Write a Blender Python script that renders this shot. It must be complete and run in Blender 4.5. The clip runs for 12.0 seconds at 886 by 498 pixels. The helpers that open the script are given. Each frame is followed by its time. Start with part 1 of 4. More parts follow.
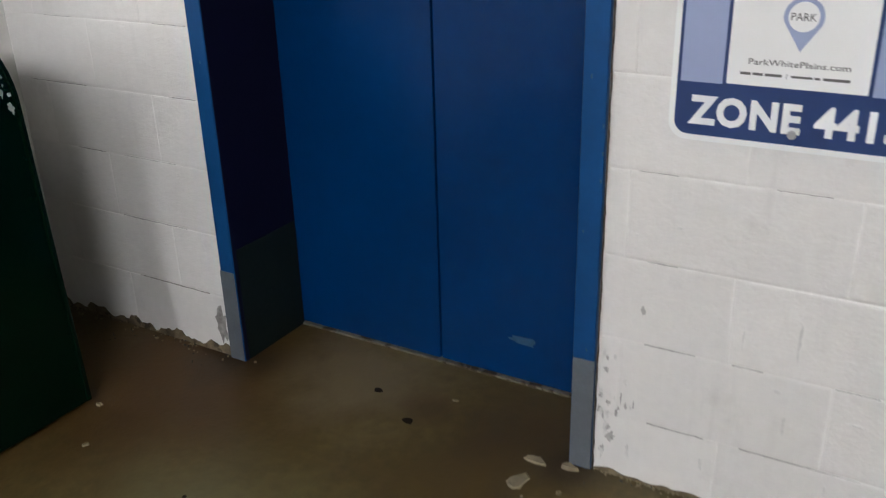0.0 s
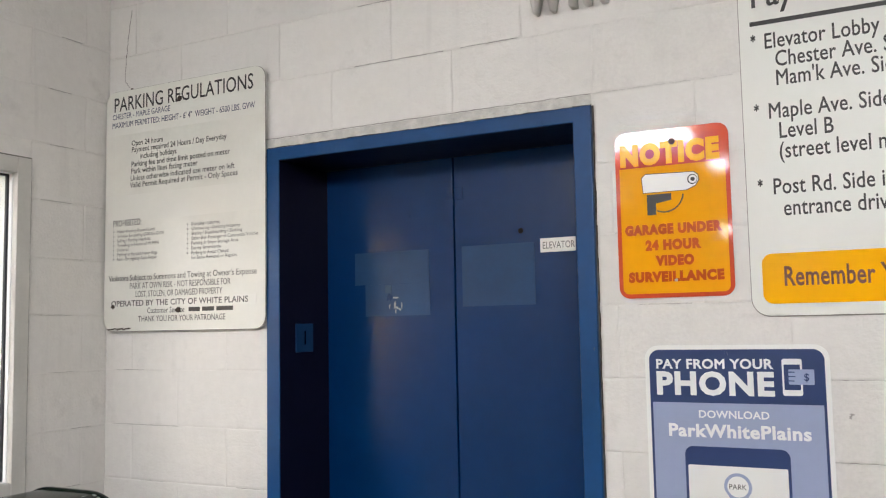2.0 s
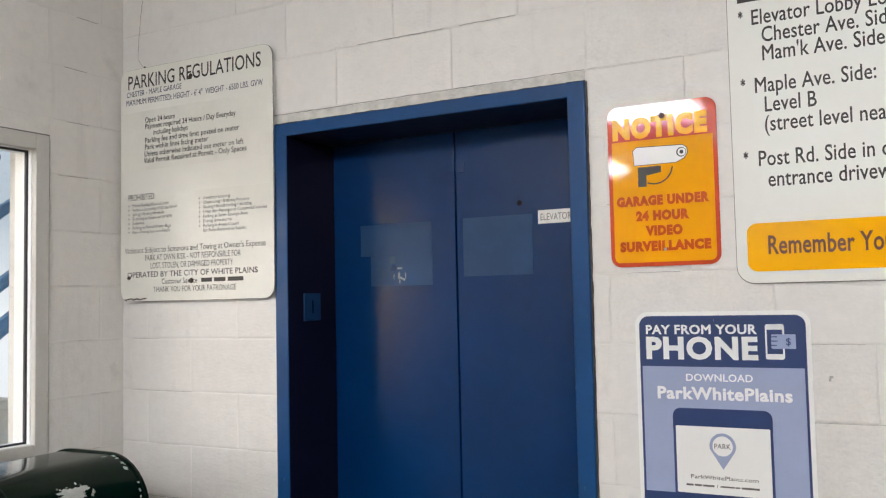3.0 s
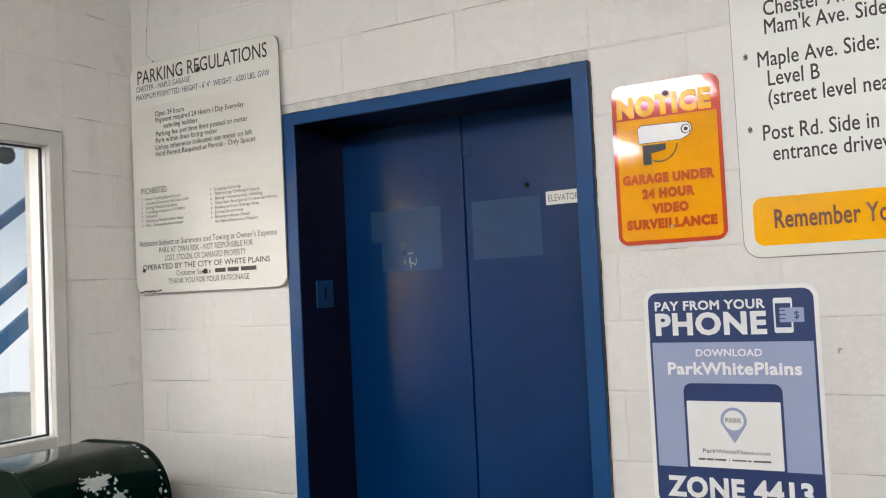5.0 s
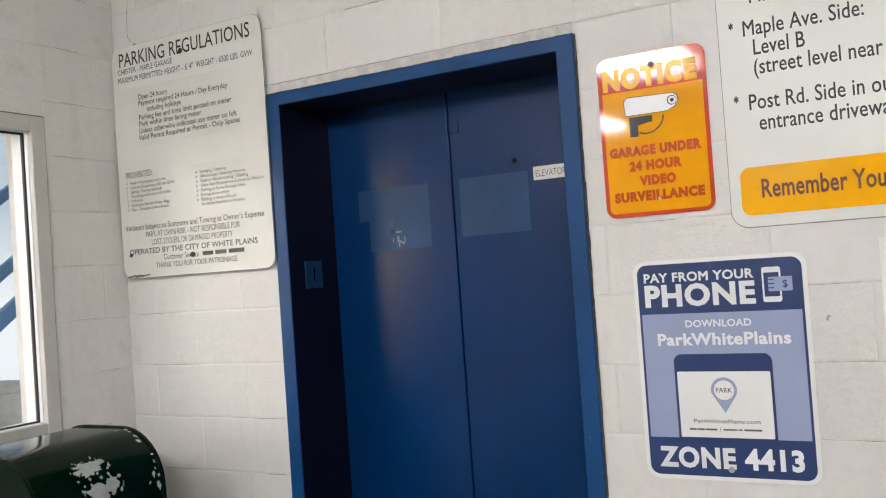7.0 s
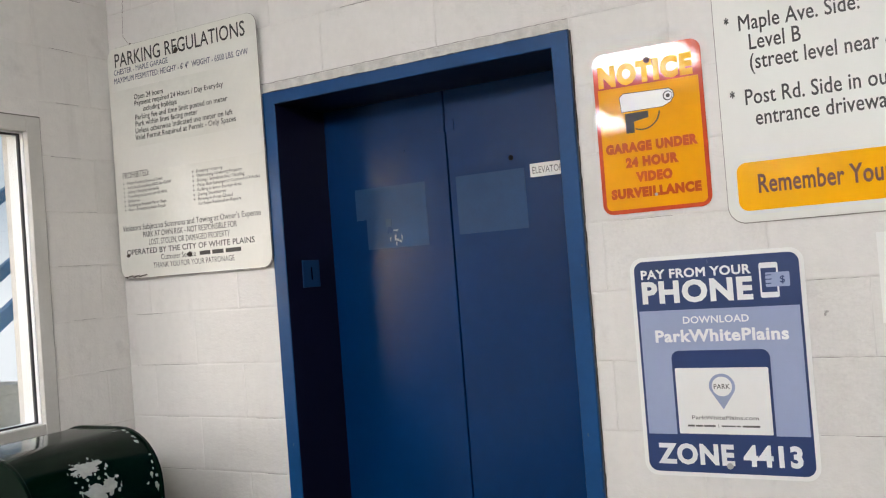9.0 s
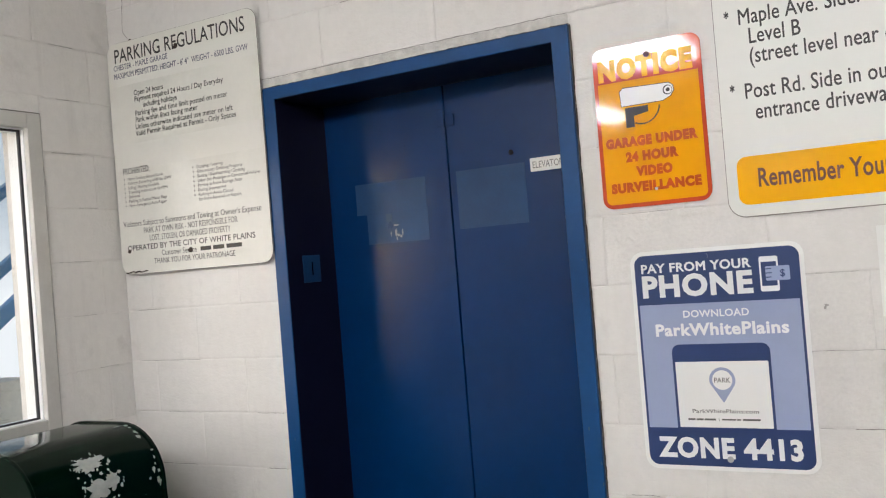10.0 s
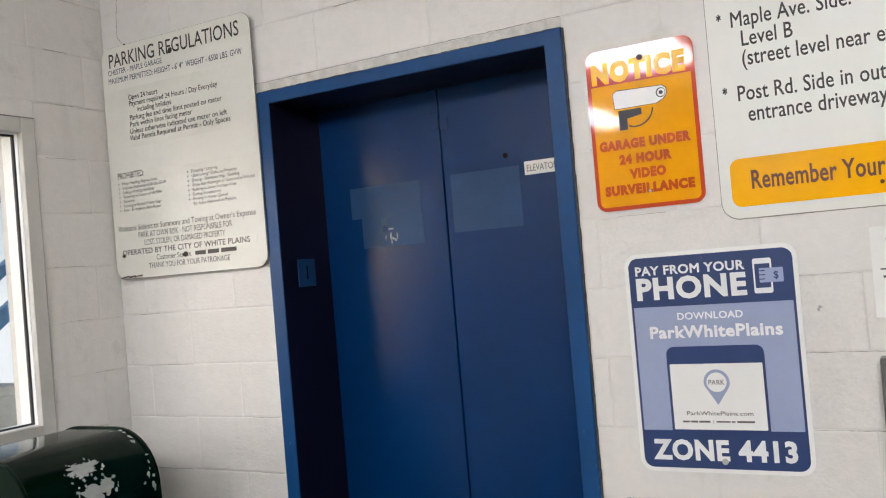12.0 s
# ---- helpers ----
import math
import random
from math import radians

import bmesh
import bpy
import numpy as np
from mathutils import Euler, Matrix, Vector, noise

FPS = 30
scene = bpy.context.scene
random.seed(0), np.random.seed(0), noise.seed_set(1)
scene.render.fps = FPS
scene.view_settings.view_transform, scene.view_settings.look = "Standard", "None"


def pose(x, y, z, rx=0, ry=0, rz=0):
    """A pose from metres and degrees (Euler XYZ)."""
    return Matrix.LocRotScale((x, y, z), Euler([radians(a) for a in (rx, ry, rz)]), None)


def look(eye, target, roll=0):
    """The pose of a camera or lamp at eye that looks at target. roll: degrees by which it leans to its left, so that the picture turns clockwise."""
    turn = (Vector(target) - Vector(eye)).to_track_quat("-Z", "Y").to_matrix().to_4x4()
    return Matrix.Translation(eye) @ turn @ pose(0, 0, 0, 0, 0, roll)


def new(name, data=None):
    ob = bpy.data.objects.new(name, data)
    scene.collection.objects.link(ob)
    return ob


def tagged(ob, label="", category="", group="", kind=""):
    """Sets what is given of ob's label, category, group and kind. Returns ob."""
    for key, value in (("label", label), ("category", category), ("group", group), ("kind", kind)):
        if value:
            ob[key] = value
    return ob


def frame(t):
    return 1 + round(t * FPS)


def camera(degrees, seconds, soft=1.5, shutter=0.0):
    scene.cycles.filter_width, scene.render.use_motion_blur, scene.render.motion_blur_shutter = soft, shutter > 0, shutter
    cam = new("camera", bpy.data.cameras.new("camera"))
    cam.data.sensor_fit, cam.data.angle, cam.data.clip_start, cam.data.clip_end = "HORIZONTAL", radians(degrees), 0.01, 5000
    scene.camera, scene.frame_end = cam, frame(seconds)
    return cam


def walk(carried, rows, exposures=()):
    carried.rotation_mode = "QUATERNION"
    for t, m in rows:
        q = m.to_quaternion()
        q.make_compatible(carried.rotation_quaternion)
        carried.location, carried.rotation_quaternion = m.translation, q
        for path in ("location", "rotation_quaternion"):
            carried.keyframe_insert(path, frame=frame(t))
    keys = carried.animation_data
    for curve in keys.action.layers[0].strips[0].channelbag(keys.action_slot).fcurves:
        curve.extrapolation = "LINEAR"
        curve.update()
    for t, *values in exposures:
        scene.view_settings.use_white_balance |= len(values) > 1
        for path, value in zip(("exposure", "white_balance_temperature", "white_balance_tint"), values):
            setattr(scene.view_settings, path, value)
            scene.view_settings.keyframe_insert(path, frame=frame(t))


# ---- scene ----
cam = camera(52.8, 12.0, soft=1.15, shutter=0.5)
PATH = [
    (0, (1.722, -1.711, 1.362), (0.779, -0.135, 0.57), -1.6),
    (0.5, (1.761, -1.959, 1.382), (0.91, -0.322, 0.61), -1.7),
    (1, (1.903, -2.146, 1.433), (0.935, -0.493, 0.859), -1.1),
    (1.1, (1.919, -2.171, 1.436), (0.92, -0.512, 0.935), -0.9),
    (1.2, (1.917, -2.204, 1.445), (0.89, -0.533, 1.054), -0.6),
    (1.3, (1.901, -2.26, 1.462), (0.859, -0.563, 1.275), -1.1),
    (1.4, (1.887, -2.304, 1.494), (0.853, -0.592, 1.444), -1.6),
    (1.5, (1.89, -2.308, 1.528), (0.856, -0.596, 1.529), -2.1),
    (2, (1.873, -2.41, 1.521), (0.952, -0.642, 1.694), -1.1),
    (2.5, (1.93, -2.46, 1.51), (1.01, -0.689, 1.646), -0.8),
    (3, (1.968, -2.478, 1.5), (1.011, -0.726, 1.618), -1.2),
    (3.5, (1.978, -2.482, 1.497), (1.005, -0.737, 1.596), -1.6),
    (5.5, (2.003, -2.486, 1.483), (1.012, -0.75, 1.563), -3.1),
    (6, (1.999, -2.481, 1.478), (1.015, -0.74, 1.537), -3.4),
    (6.5, (1.998, -2.477, 1.478), (1.018, -0.735, 1.531), -3.8),
    (7, (1.998, -2.478, 1.475), (1.024, -0.731, 1.522), -4.0),
    (9, (2.007, -2.464, 1.472), (1.03, -0.719, 1.516), -4.4),
    (9.5, (2.008, -2.464, 1.472), (1.029, -0.721, 1.51), -4.5),
    (10, (2.009, -2.467, 1.474), (1.03, -0.723, 1.505), -4.6),
    (10.5, (2.009, -2.464, 1.467), (1.039, -0.715, 1.497), -4.5),
    (11, (2.014, -2.461, 1.47), (1.044, -0.712, 1.502), -4.6),
    (11.5, (2.017, -2.462, 1.469), (1.048, -0.713, 1.511), -4.7),
    (12, (2.017, -2.463, 1.469), (1.044, -0.716, 1.51), -4.8),
]
EXPOSURES = [(0.0, -0.20, 6050, 12), (1.0, -0.22, 6050, 12), (1.9, -0.15, 6300, 13), (12.0, -0.15, 6300, 13)]
walk(cam, [(t, look(eye, target, roll)) for t, eye, target, roll in PATH], EXPOSURES)

# ---- light ----
world = bpy.data.worlds.new("world")
scene.world = world
world.use_nodes = True
wn = world.node_tree.nodes
sky = wn.new("ShaderNodeTexSky")
sky.sky_type = "NISHITA"
sky.sun_disc = False
sky.sun_elevation = radians(11)
sky.sun_rotation = radians(219)
wn["Background"].inputs["Strength"].default_value = 0.15
world.node_tree.links.new(sky.outputs[0], wn["Background"].inputs["Color"])
sun = new("sun", bpy.data.lights.new("sun", "SUN"))
sun.data.energy, sun.data.angle, sun.data.color = 0.43, radians(9), (1.0, 0.985, 0.965)
sun.matrix_world = look((-7.56, -8.5, 3.52), (-1.0, -0.4, 1.5))

day = new("window_daylight", bpy.data.lights.new("window_daylight", "AREA"))
day.data.shape, day.data.size, day.data.size_y = "RECTANGLE", 0.94, 1.0
day.data.energy, day.data.color = 2.6, (1.0, 0.985, 0.95)
day.matrix_world = look((-0.97, -1.29, 1.56), (2.0, -1.29, 1.56))

CEIL = 2.95      # height of the lobby's ceiling
XL = -0.822      # face of the window wall
# bed joints of the elevator wall, beside the door on either hand and above it, and of the window wall
LEFT_BEDS = [0.0] + [0.197 + 0.1978 * k for k in range(10)] + [2.174]
RIGHT_BEDS = [0.0, 0.170] + [0.372 + 0.1997 * k for k in range(9)] + [2.172]
TOP_BEDS = [2.173, 2.374, 2.574, 2.774, CEIL]
WEST_BEDS = [0.0] + [0.165 + 0.2032 * k for k in range(14)]
BLOCK = 0.4475


# ---- materials ----
def material(name, color, rough=0.6, metal=0.0, vary=0.06, scale=6.0, bump=0.0, bump_scale=80.0, coat=0.0, gloss_vary=0.06, spots=None, spot_scale=9.0, spot_at=0.62, spot_soft=0.05, per_object=0.0, grain=0.0, emit=0.0, spec=0.5, uneven=0.0, streaks=None, stains_and_sheen=()):
    """A surface with a base colour that varies at two scales, a roughness that varies with it, and a fine relief.
    spots: the colour of stained or worn places above the threshold spot_at; streaks: the colour of faint upright drips;
    stains_and_sheen: (x, y, radius, colour) of spills on a floor and of a sheen put into its colour; uneven: a slow
    waviness of the surface."""
    m = bpy.data.materials.new(name)
    m.use_nodes = True
    n, l = m.node_tree.nodes, m.node_tree.links
    bsdf = n["Principled BSDF"]
    bsdf.inputs["Metallic"].default_value = metal
    bsdf.inputs["Specular IOR Level"].default_value = spec
    bsdf.inputs["Coat Weight"].default_value = coat
    bsdf.inputs["Coat Roughness"].default_value = 0.12
    geo = n.new("ShaderNodeNewGeometry")
    place = geo.outputs["Position"]

    def noise_at(s, detail=4.0, rgh=0.55):
        t = n.new("ShaderNodeTexNoise")
        t.inputs["Scale"].default_value, t.inputs["Detail"].default_value, t.inputs["Roughness"].default_value = s, detail, rgh
        l.new(place, t.inputs["Vector"])
        return t.outputs["Fac"]

    def mapped(v, a, b, lo, hi):
        t = n.new("ShaderNodeMapRange")
        for key, val in (("From Min", a), ("From Max", b), ("To Min", lo), ("To Max", hi)):
            t.inputs[key].default_value = val
        l.new(v, t.inputs["Value"])
        return t.outputs[0]

    def mixed(kind, fac, a, b):
        t = n.new("ShaderNodeMix")
        t.data_type, t.blend_type = "RGBA", kind
        for sock, val in ((t.inputs[0], fac), (t.inputs[6], a), (t.inputs[7], b)):
            if isinstance(val, (tuple, float, int)):
                sock.default_value = val if isinstance(val, (float, int)) else (*val, 1.0)
            else:
                l.new(val, sock)
        return t.outputs[2]

    large = noise_at(scale)
    fine = noise_at(scale * 11, 3.0)
    c = mixed("MIX", mapped(large, 0.3, 0.7, 0.0, 1.0), tuple(v * (1 - vary) for v in color), tuple(min(1.0, v * (1 + vary)) for v in color))
    c = mixed("MULTIPLY", 1.0, c, mixed("MIX", mapped(fine, 0.35, 0.65, 0.0, 1.0), (1 - vary * 0.5 - grain,) * 3, (1.0,) * 3))
    if per_object:
        info = n.new("ShaderNodeObjectInfo")
        c = mixed("MULTIPLY", 1.0, c, mixed("MIX", info.outputs["Random"], (1 - per_object,) * 3, (1.0,) * 3))
    if spots:
        f = noise_at(spot_scale, 8.0, 0.65)
        c = mixed("MIX", mapped(f, spot_at, spot_at + spot_soft, 0.0, 1.0), c, spots)
    if streaks:
        stretch = n.new("ShaderNodeMapping")
        stretch.inputs["Scale"].default_value = (1.0, 1.0, 0.10)
        l.new(place, stretch.inputs["Vector"])
        drip = n.new("ShaderNodeTexNoise")
        drip.inputs["Scale"].default_value, drip.inputs["Detail"].default_value = 26.0, 5.0
        l.new(stretch.outputs[0], drip.inputs["Vector"])
        both = n.new("ShaderNodeMath")
        both.operation = "MULTIPLY"
        l.new(mapped(drip.outputs["Fac"], 0.54, 0.74, 0.0, 1.0), both.inputs[0])
        l.new(mapped(noise_at(2.3), 0.47, 0.68, 0.0, 0.26), both.inputs[1])
        c = mixed("MIX", both.outputs[0], c, streaks)
    for sx, sy, radius, tone in stains_and_sheen:
        far = n.new("ShaderNodeVectorMath")
        far.operation = "DISTANCE"
        l.new(place, far.inputs[0])
        far.inputs[1].default_value = (sx, sy, 0.0)
        ragged = n.new("ShaderNodeMath")
        ragged.operation = "MULTIPLY_ADD"
        l.new(noise_at(6.0, 6.0, 0.6), ragged.inputs[0])
        ragged.inputs[1].default_value = radius * 1.6
        l.new(far.outputs["Value"], ragged.inputs[2])
        c = mixed("MIX", mapped(ragged.outputs[0], radius * 1.1, radius * 1.9, 0.85, 0.0), c, tone)
    l.new(c, bsdf.inputs["Base Color"])
    l.new(mapped(large, 0.1, 0.9, max(0.02, rough - gloss_vary), min(1.0, rough + gloss_vary)), bsdf.inputs["Roughness"])
    if bump:
        b = n.new("ShaderNodeBump")
        b.inputs["Strength"].default_value, b.inputs["Distance"].default_value = bump, 0.004
        l.new(noise_at(bump_scale, 5.0, 0.6), b.inputs["Height"])
        l.new(b.outputs[0], bsdf.inputs["Normal"])
        if uneven:
            wave = n.new("ShaderNodeBump")
            wave.inputs["Strength"].default_value, wave.inputs["Distance"].default_value = uneven, 0.012
            l.new(noise_at(11.0, 3.0, 0.5), wave.inputs["Height"])
            l.new(wave.outputs[0], b.inputs["Normal"])
    if emit:
        bsdf.inputs["Emission Color"].default_value = (*color, 1)
        bsdf.inputs["Emission Strength"].default_value = emit
    return m


block_paint = material("painted block", (0.74, 0.72, 0.69), 0.5, vary=0.03, scale=3.0, bump=0.5, bump_scale=95, uneven=0.35, streaks=(0.44, 0.42, 0.40), grain=0.02, per_object=0.06, spots=(0.50, 0.48, 0.455), spot_scale=6.0, spot_at=0.58, spot_soft=0.30)
block_rough = material("pitted painted block", (0.73, 0.71, 0.68), 0.55, vary=0.05, scale=9.0, bump=1.0, bump_scale=60, uneven=0.45, streaks=(0.46, 0.44, 0.42), grain=0.03, per_object=0.06, spots=(0.56, 0.54, 0.51), spot_scale=9.0, spot_at=0.58, spot_soft=0.25)
mortar_paint = material("painted mortar", (0.72, 0.70, 0.67), 0.6, vary=0.08, scale=14.0, bump=0.5, bump_scale=160)
raw_mortar = material("bare mortar", (0.62, 0.60, 0.565), 0.9, vary=0.15, scale=30.0, bump=1.0, bump_scale=90, spots=(0.46, 0.45, 0.425), spot_scale=16.0, spot_at=0.50, spot_soft=0.25)
# the pale patch inside the doorway paints a sheen into the floor's colour
concrete = material("worn brown concrete", (0.083, 0.060, 0.019), 0.46, vary=0.3, scale=2.6, bump=0.25, bump_scale=60, spots=(0.066, 0.044, 0.013), spot_scale=1.7, spot_at=0.50, spot_soft=0.12, grain=0.16, spec=0.32, stains_and_sheen=((-0.16, -0.16, 0.58, (0.052, 0.024, 0.004)), (0.36, 0.08, 0.30, (0.140, 0.108, 0.056)), (0.90, 0.05, 0.20, (0.046, 0.030, 0.011)), (0.62, 0.03, 0.09, (0.050, 0.030, 0.010)), (0.45, -0.75, 0.45, (0.100, 0.088, 0.036)), (-0.02, -0.01, 0.16, (0.020, 0.011, 0.004)), (1.06, -0.03, 0.12, (0.030, 0.020, 0.009))))
blue_frame = material("blue gloss paint", (0.006, 0.053, 0.166), 0.38, vary=0.12, scale=5.0, bump=0.12, bump_scale=50, spec=0.22)
blue_door = material("blue door paint", (0.0004, 0.0255, 0.106), 0.22, vary=0.10, scale=2.0, bump=0.05, bump_scale=9, gloss_vary=0.05, spec=0.25)
blue_patch = material("faded blue repaint", (0.008, 0.047, 0.134), 0.42, vary=0.14, scale=9.0, bump=0.1, spec=0.3)
grey_paint = material("grey kick paint", (0.092, 0.104, 0.118), 0.55, vary=0.15, scale=12.0, bump=0.25)
# green grey kick paint, its tone lowered to carry the jamb's shade
green_grey_shaded = material("shaded green grey kick paint", (0.009, 0.015, 0.014), 0.5, vary=0.15, scale=12.0, bump=0.25, spec=0.12)
# almost black, so the shade inside the reveal is in the colour
jamb_shade_mat = material("black navy jamb shade", (0.006, 0.006, 0.022), 0.4, vary=0.15, scale=6.0, bump=0.1, spec=0.15)
dark = material("dark gap", (0.002, 0.002, 0.002), 0.95, spec=0.0)
caulk = material("dirty dark caulk", (0.035, 0.032, 0.03), 0.8, vary=0.4, scale=60.0, bump=0.6)
dark_grime = material("dark grime", (0.14, 0.13, 0.115), 0.85, vary=0.4, scale=40.0, bump=0.4)
gum_mat = material("blackened gum", (0.014, 0.010, 0.007), 0.85, vary=0.3, scale=60.0, spec=0.1)
bare_foot = material("dirty bare concrete", (0.15, 0.115, 0.065), 0.9, vary=0.45, scale=25.0, bump=0.8, bump_scale=120, spots=(0.05, 0.035, 0.02), spot_scale=22.0, spot_at=0.55)
worn_sill = material("dirty worn metal", (0.20, 0.18, 0.14), 0.6, metal=0.5, vary=0.4, scale=18.0, bump=0.4, spots=(0.05, 0.035, 0.02), spot_scale=14.0, spot_at=0.5)
scraped_blue = material("scraped blue paint", (0.022, 0.066, 0.125), 0.6, vary=0.3, scale=40.0, bump=0.3)
ceiling_paint = material("white ceiling paint", (0.80, 0.80, 0.78), 0.8, vary=0.10, scale=5.0, bump=0.4)
smudge = material("grey smudge", (0.40, 0.385, 0.365), 0.8, vary=0.3, scale=60.0, bump=0.3)
scuff_mat = material("light scuff", (0.64, 0.625, 0.60), 0.7, vary=0.15, scale=60.0)
grime = material("grime", (0.30, 0.28, 0.26), 0.8, vary=0.3, scale=50.0, bump=0.4)
steel = material("dull steel", (0.45, 0.45, 0.44), 0.42, metal=0.9, vary=0.1, scale=20.0, bump=0.1)
dark_rust = material("dark rust stain", (0.05, 0.035, 0.025), 0.85, vary=0.3, scale=60.0)
rust = material("rusty steel", (0.16, 0.075, 0.035), 0.8, metal=0.3, vary=0.35, scale=60.0, bump=0.5)
white_sign = material("white sign enamel", (0.76, 0.76, 0.72), 0.32, vary=0.02, scale=4.0, spots=(0.62, 0.60, 0.54), spot_scale=4.0, spot_at=0.72)
old_sign = material("aged white sign enamel", (0.72, 0.71, 0.65), 0.38, vary=0.04, scale=5.0, spots=(0.58, 0.55, 0.48), spot_scale=6.0, spot_at=0.69)
tape = material("pasted white strip", (0.735, 0.725, 0.67), 0.35, vary=0.02)
black_ink = material("black lettering", (0.025, 0.023, 0.022), 0.45)
grey_ink = material("small grey lettering", (0.12, 0.117, 0.11), 0.5)
blue_ink = material("blue black lettering", (0.05, 0.06, 0.12), 0.45)
navy = material("navy vinyl", (0.022, 0.045, 0.14), 0.3, vary=0.05, scale=6.0)
periwinkle = material("light blue vinyl", (0.31, 0.36, 0.53), 0.32, vary=0.03, scale=5.0)
white_vinyl = material("white vinyl", (0.80, 0.80, 0.78), 0.3, vary=0.01)
orange = material("orange vinyl", (0.86, 0.37, 0.004), 0.055, gloss_vary=0.015, bump=0.014, bump_scale=8, vary=0.04, scale=5.0)
red = material("red vinyl", (0.58, 0.075, 0.03), 0.055, gloss_vary=0.015, bump=0.014, bump_scale=8, vary=0.05, scale=6.0)
yellow = material("amber vinyl", (0.92, 0.44, 0.0005), 0.16, vary=0.03, scale=5.0, spec=0.2)
red_ink = material("dark red lettering", (0.50, 0.070, 0.008), 0.2, vary=0.05, spec=0.25)
brown_ink = material("brown lettering", (0.13, 0.03, 0.012), 0.4)
olive = material("dark green enamel", (0.0008, 0.0078, 0.0038), 0.14, vary=0.2, scale=6.0, bump=0.03, bump_scale=14, gloss_vary=0.03, spec=0.14)
chip_paint = material("bare primer", (0.40, 0.42, 0.40), 0.6, vary=0.15, scale=40.0, bump=0.3)
# white dulled so that the window trim's shade is in the paint
white_metal = material("white painted aluminium", (0.55, 0.54, 0.505), 0.45, vary=0.05, scale=8.0, bump=0.15)
# lighter white that puts the daylight on the window stops into the colour
sill_daylit = material("daylit white aluminium", (0.88, 0.88, 0.88), 0.4, vary=0.02)
rubber = material("black gasket", (0.03, 0.03, 0.035), 0.6)
stair_blue = material("blue stair paint", (0.09, 0.25, 0.48), 0.4, vary=0.1, bump=0.1)
pale_block = material("weathered pale concrete", (0.74, 0.70, 0.62), 0.9, vary=0.18, scale=5.0, bump=0.7, spots=(0.36, 0.34, 0.29), spot_scale=7.0, spot_at=0.56, spot_soft=0.2)
grey_block = material("grey concrete block", (0.16, 0.16, 0.15), 0.85, vary=0.15, scale=8.0, bump=0.5)
pale_floor = material("pale concrete", (0.72, 0.72, 0.70), 0.8, vary=0.08, scale=3.0, bump=0.2)
lamp_small = material("small lamp diffuser", (1.0, 0.98, 0.95), 0.4, emit=10.0)
lamp_panel = material("lamp panel diffuser", (1.0, 0.98, 0.95), 0.4, emit=44.0)
lamp_far = material("tube lamp diffuser", (1.0, 0.98, 0.95), 0.4, emit=38.0)
lamp_bright = material("bright lamp diffuser", (1.0, 0.98, 0.95), 0.4, emit=88.0)
paper = material("white paper", (0.80, 0.79, 0.77), 0.6, vary=0.02)
plastic_grey = material("grey plastic", (0.13, 0.13, 0.125), 0.45, vary=0.05)
smoke = material("dark camera plastic", (0.05, 0.06, 0.07), 0.25, vary=0.05)
debris_mat = material("plaster chip", (0.19, 0.16, 0.10), 0.8, vary=0.2, scale=30.0, bump=0.5)

glass = bpy.data.materials.new("window glass")
glass.use_nodes = True
gb = glass.node_tree.nodes["Principled BSDF"]
gb.inputs["Transmission Weight"].default_value = 1.0
gb.inputs["Roughness"].default_value = 0.01
gb.inputs["IOR"].default_value = 1.45
gb.inputs["Base Color"].default_value = (0.93, 0.97, 0.98, 1)


# ---- building helpers: all shapes are given in world metres ----
ORIGIN = {}


def thing(name, at, label, category, group="", kind=""):
    ob = new(name)
    ob.empty_display_size = 0.1
    ob.location = at
    ORIGIN[ob.name] = Vector(at)
    return tagged(ob, label, category, group, kind)


def part(name, bm, mat, parent, label="", kind=""):
    at = ORIGIN[parent.name]
    bmesh.ops.translate(bm, verts=bm.verts, vec=-at)
    me = bpy.data.meshes.new(name)
    bm.to_mesh(me)
    bm.free()
    me.materials.append(mat)
    ob = new(name, me)
    ob.parent = parent
    ORIGIN[ob.name] = at
    return tagged(ob, label, kind=kind)


def solid(name, bm, mat, label, category, kind="structure", at=None):
    """A top-level mesh with its origin at the middle of its base."""
    vs = [v.co for v in bm.verts]
    lo = Vector([min(v[i] for v in vs) for i in range(3)])
    hi = Vector([max(v[i] for v in vs) for i in range(3)])
    at = Vector(((lo.x + hi.x) / 2, (lo.y + hi.y) / 2, lo.z))
    bmesh.ops.translate(bm, verts=bm.verts, vec=-at)
    me = bpy.data.meshes.new(name)
    bm.to_mesh(me)
    bm.free()
    me.materials.append(mat)
    ob = new(name, me)
    ob.location = at
    ORIGIN[ob.name] = at
    return tagged(ob, label, category, kind=kind)


def box(x0, x1, y0, y1, z0, z1, bevel=0.0, seg=2, bm=None):
    tmp = bmesh.new()
    bmesh.ops.create_cube(tmp, size=1.0)
    for v in tmp.verts:
        v.co = Vector(((x0 + x1) / 2 + v.co.x * (x1 - x0), (y0 + y1) / 2 + v.co.y * (y1 - y0), (z0 + z1) / 2 + v.co.z * (z1 - z0)))
    if bevel:
        bmesh.ops.bevel(tmp, geom=tmp.edges[:], offset=bevel, segments=seg, affect="EDGES", profile=0.5)
    if bm is None:
        return tmp
    me = bpy.data.meshes.new("tmp")
    tmp.to_mesh(me)
    tmp.free()
    bm.from_mesh(me)
    bpy.data.meshes.remove(me)
    return bm


def outline(x0, x1, z0, z1, r, n=8):
    pts = []
    for cx, cz, a in ((x1 - r, z1 - r, 0), (x0 + r, z1 - r, 90), (x0 + r, z0 + r, 180), (x1 - r, z0 + r, 270)):
        for i in range(n + 1):
            t = radians(a + 90 * i / n)
            pts.append((cx + r * math.cos(t), cz + r * math.sin(t)))
    return pts


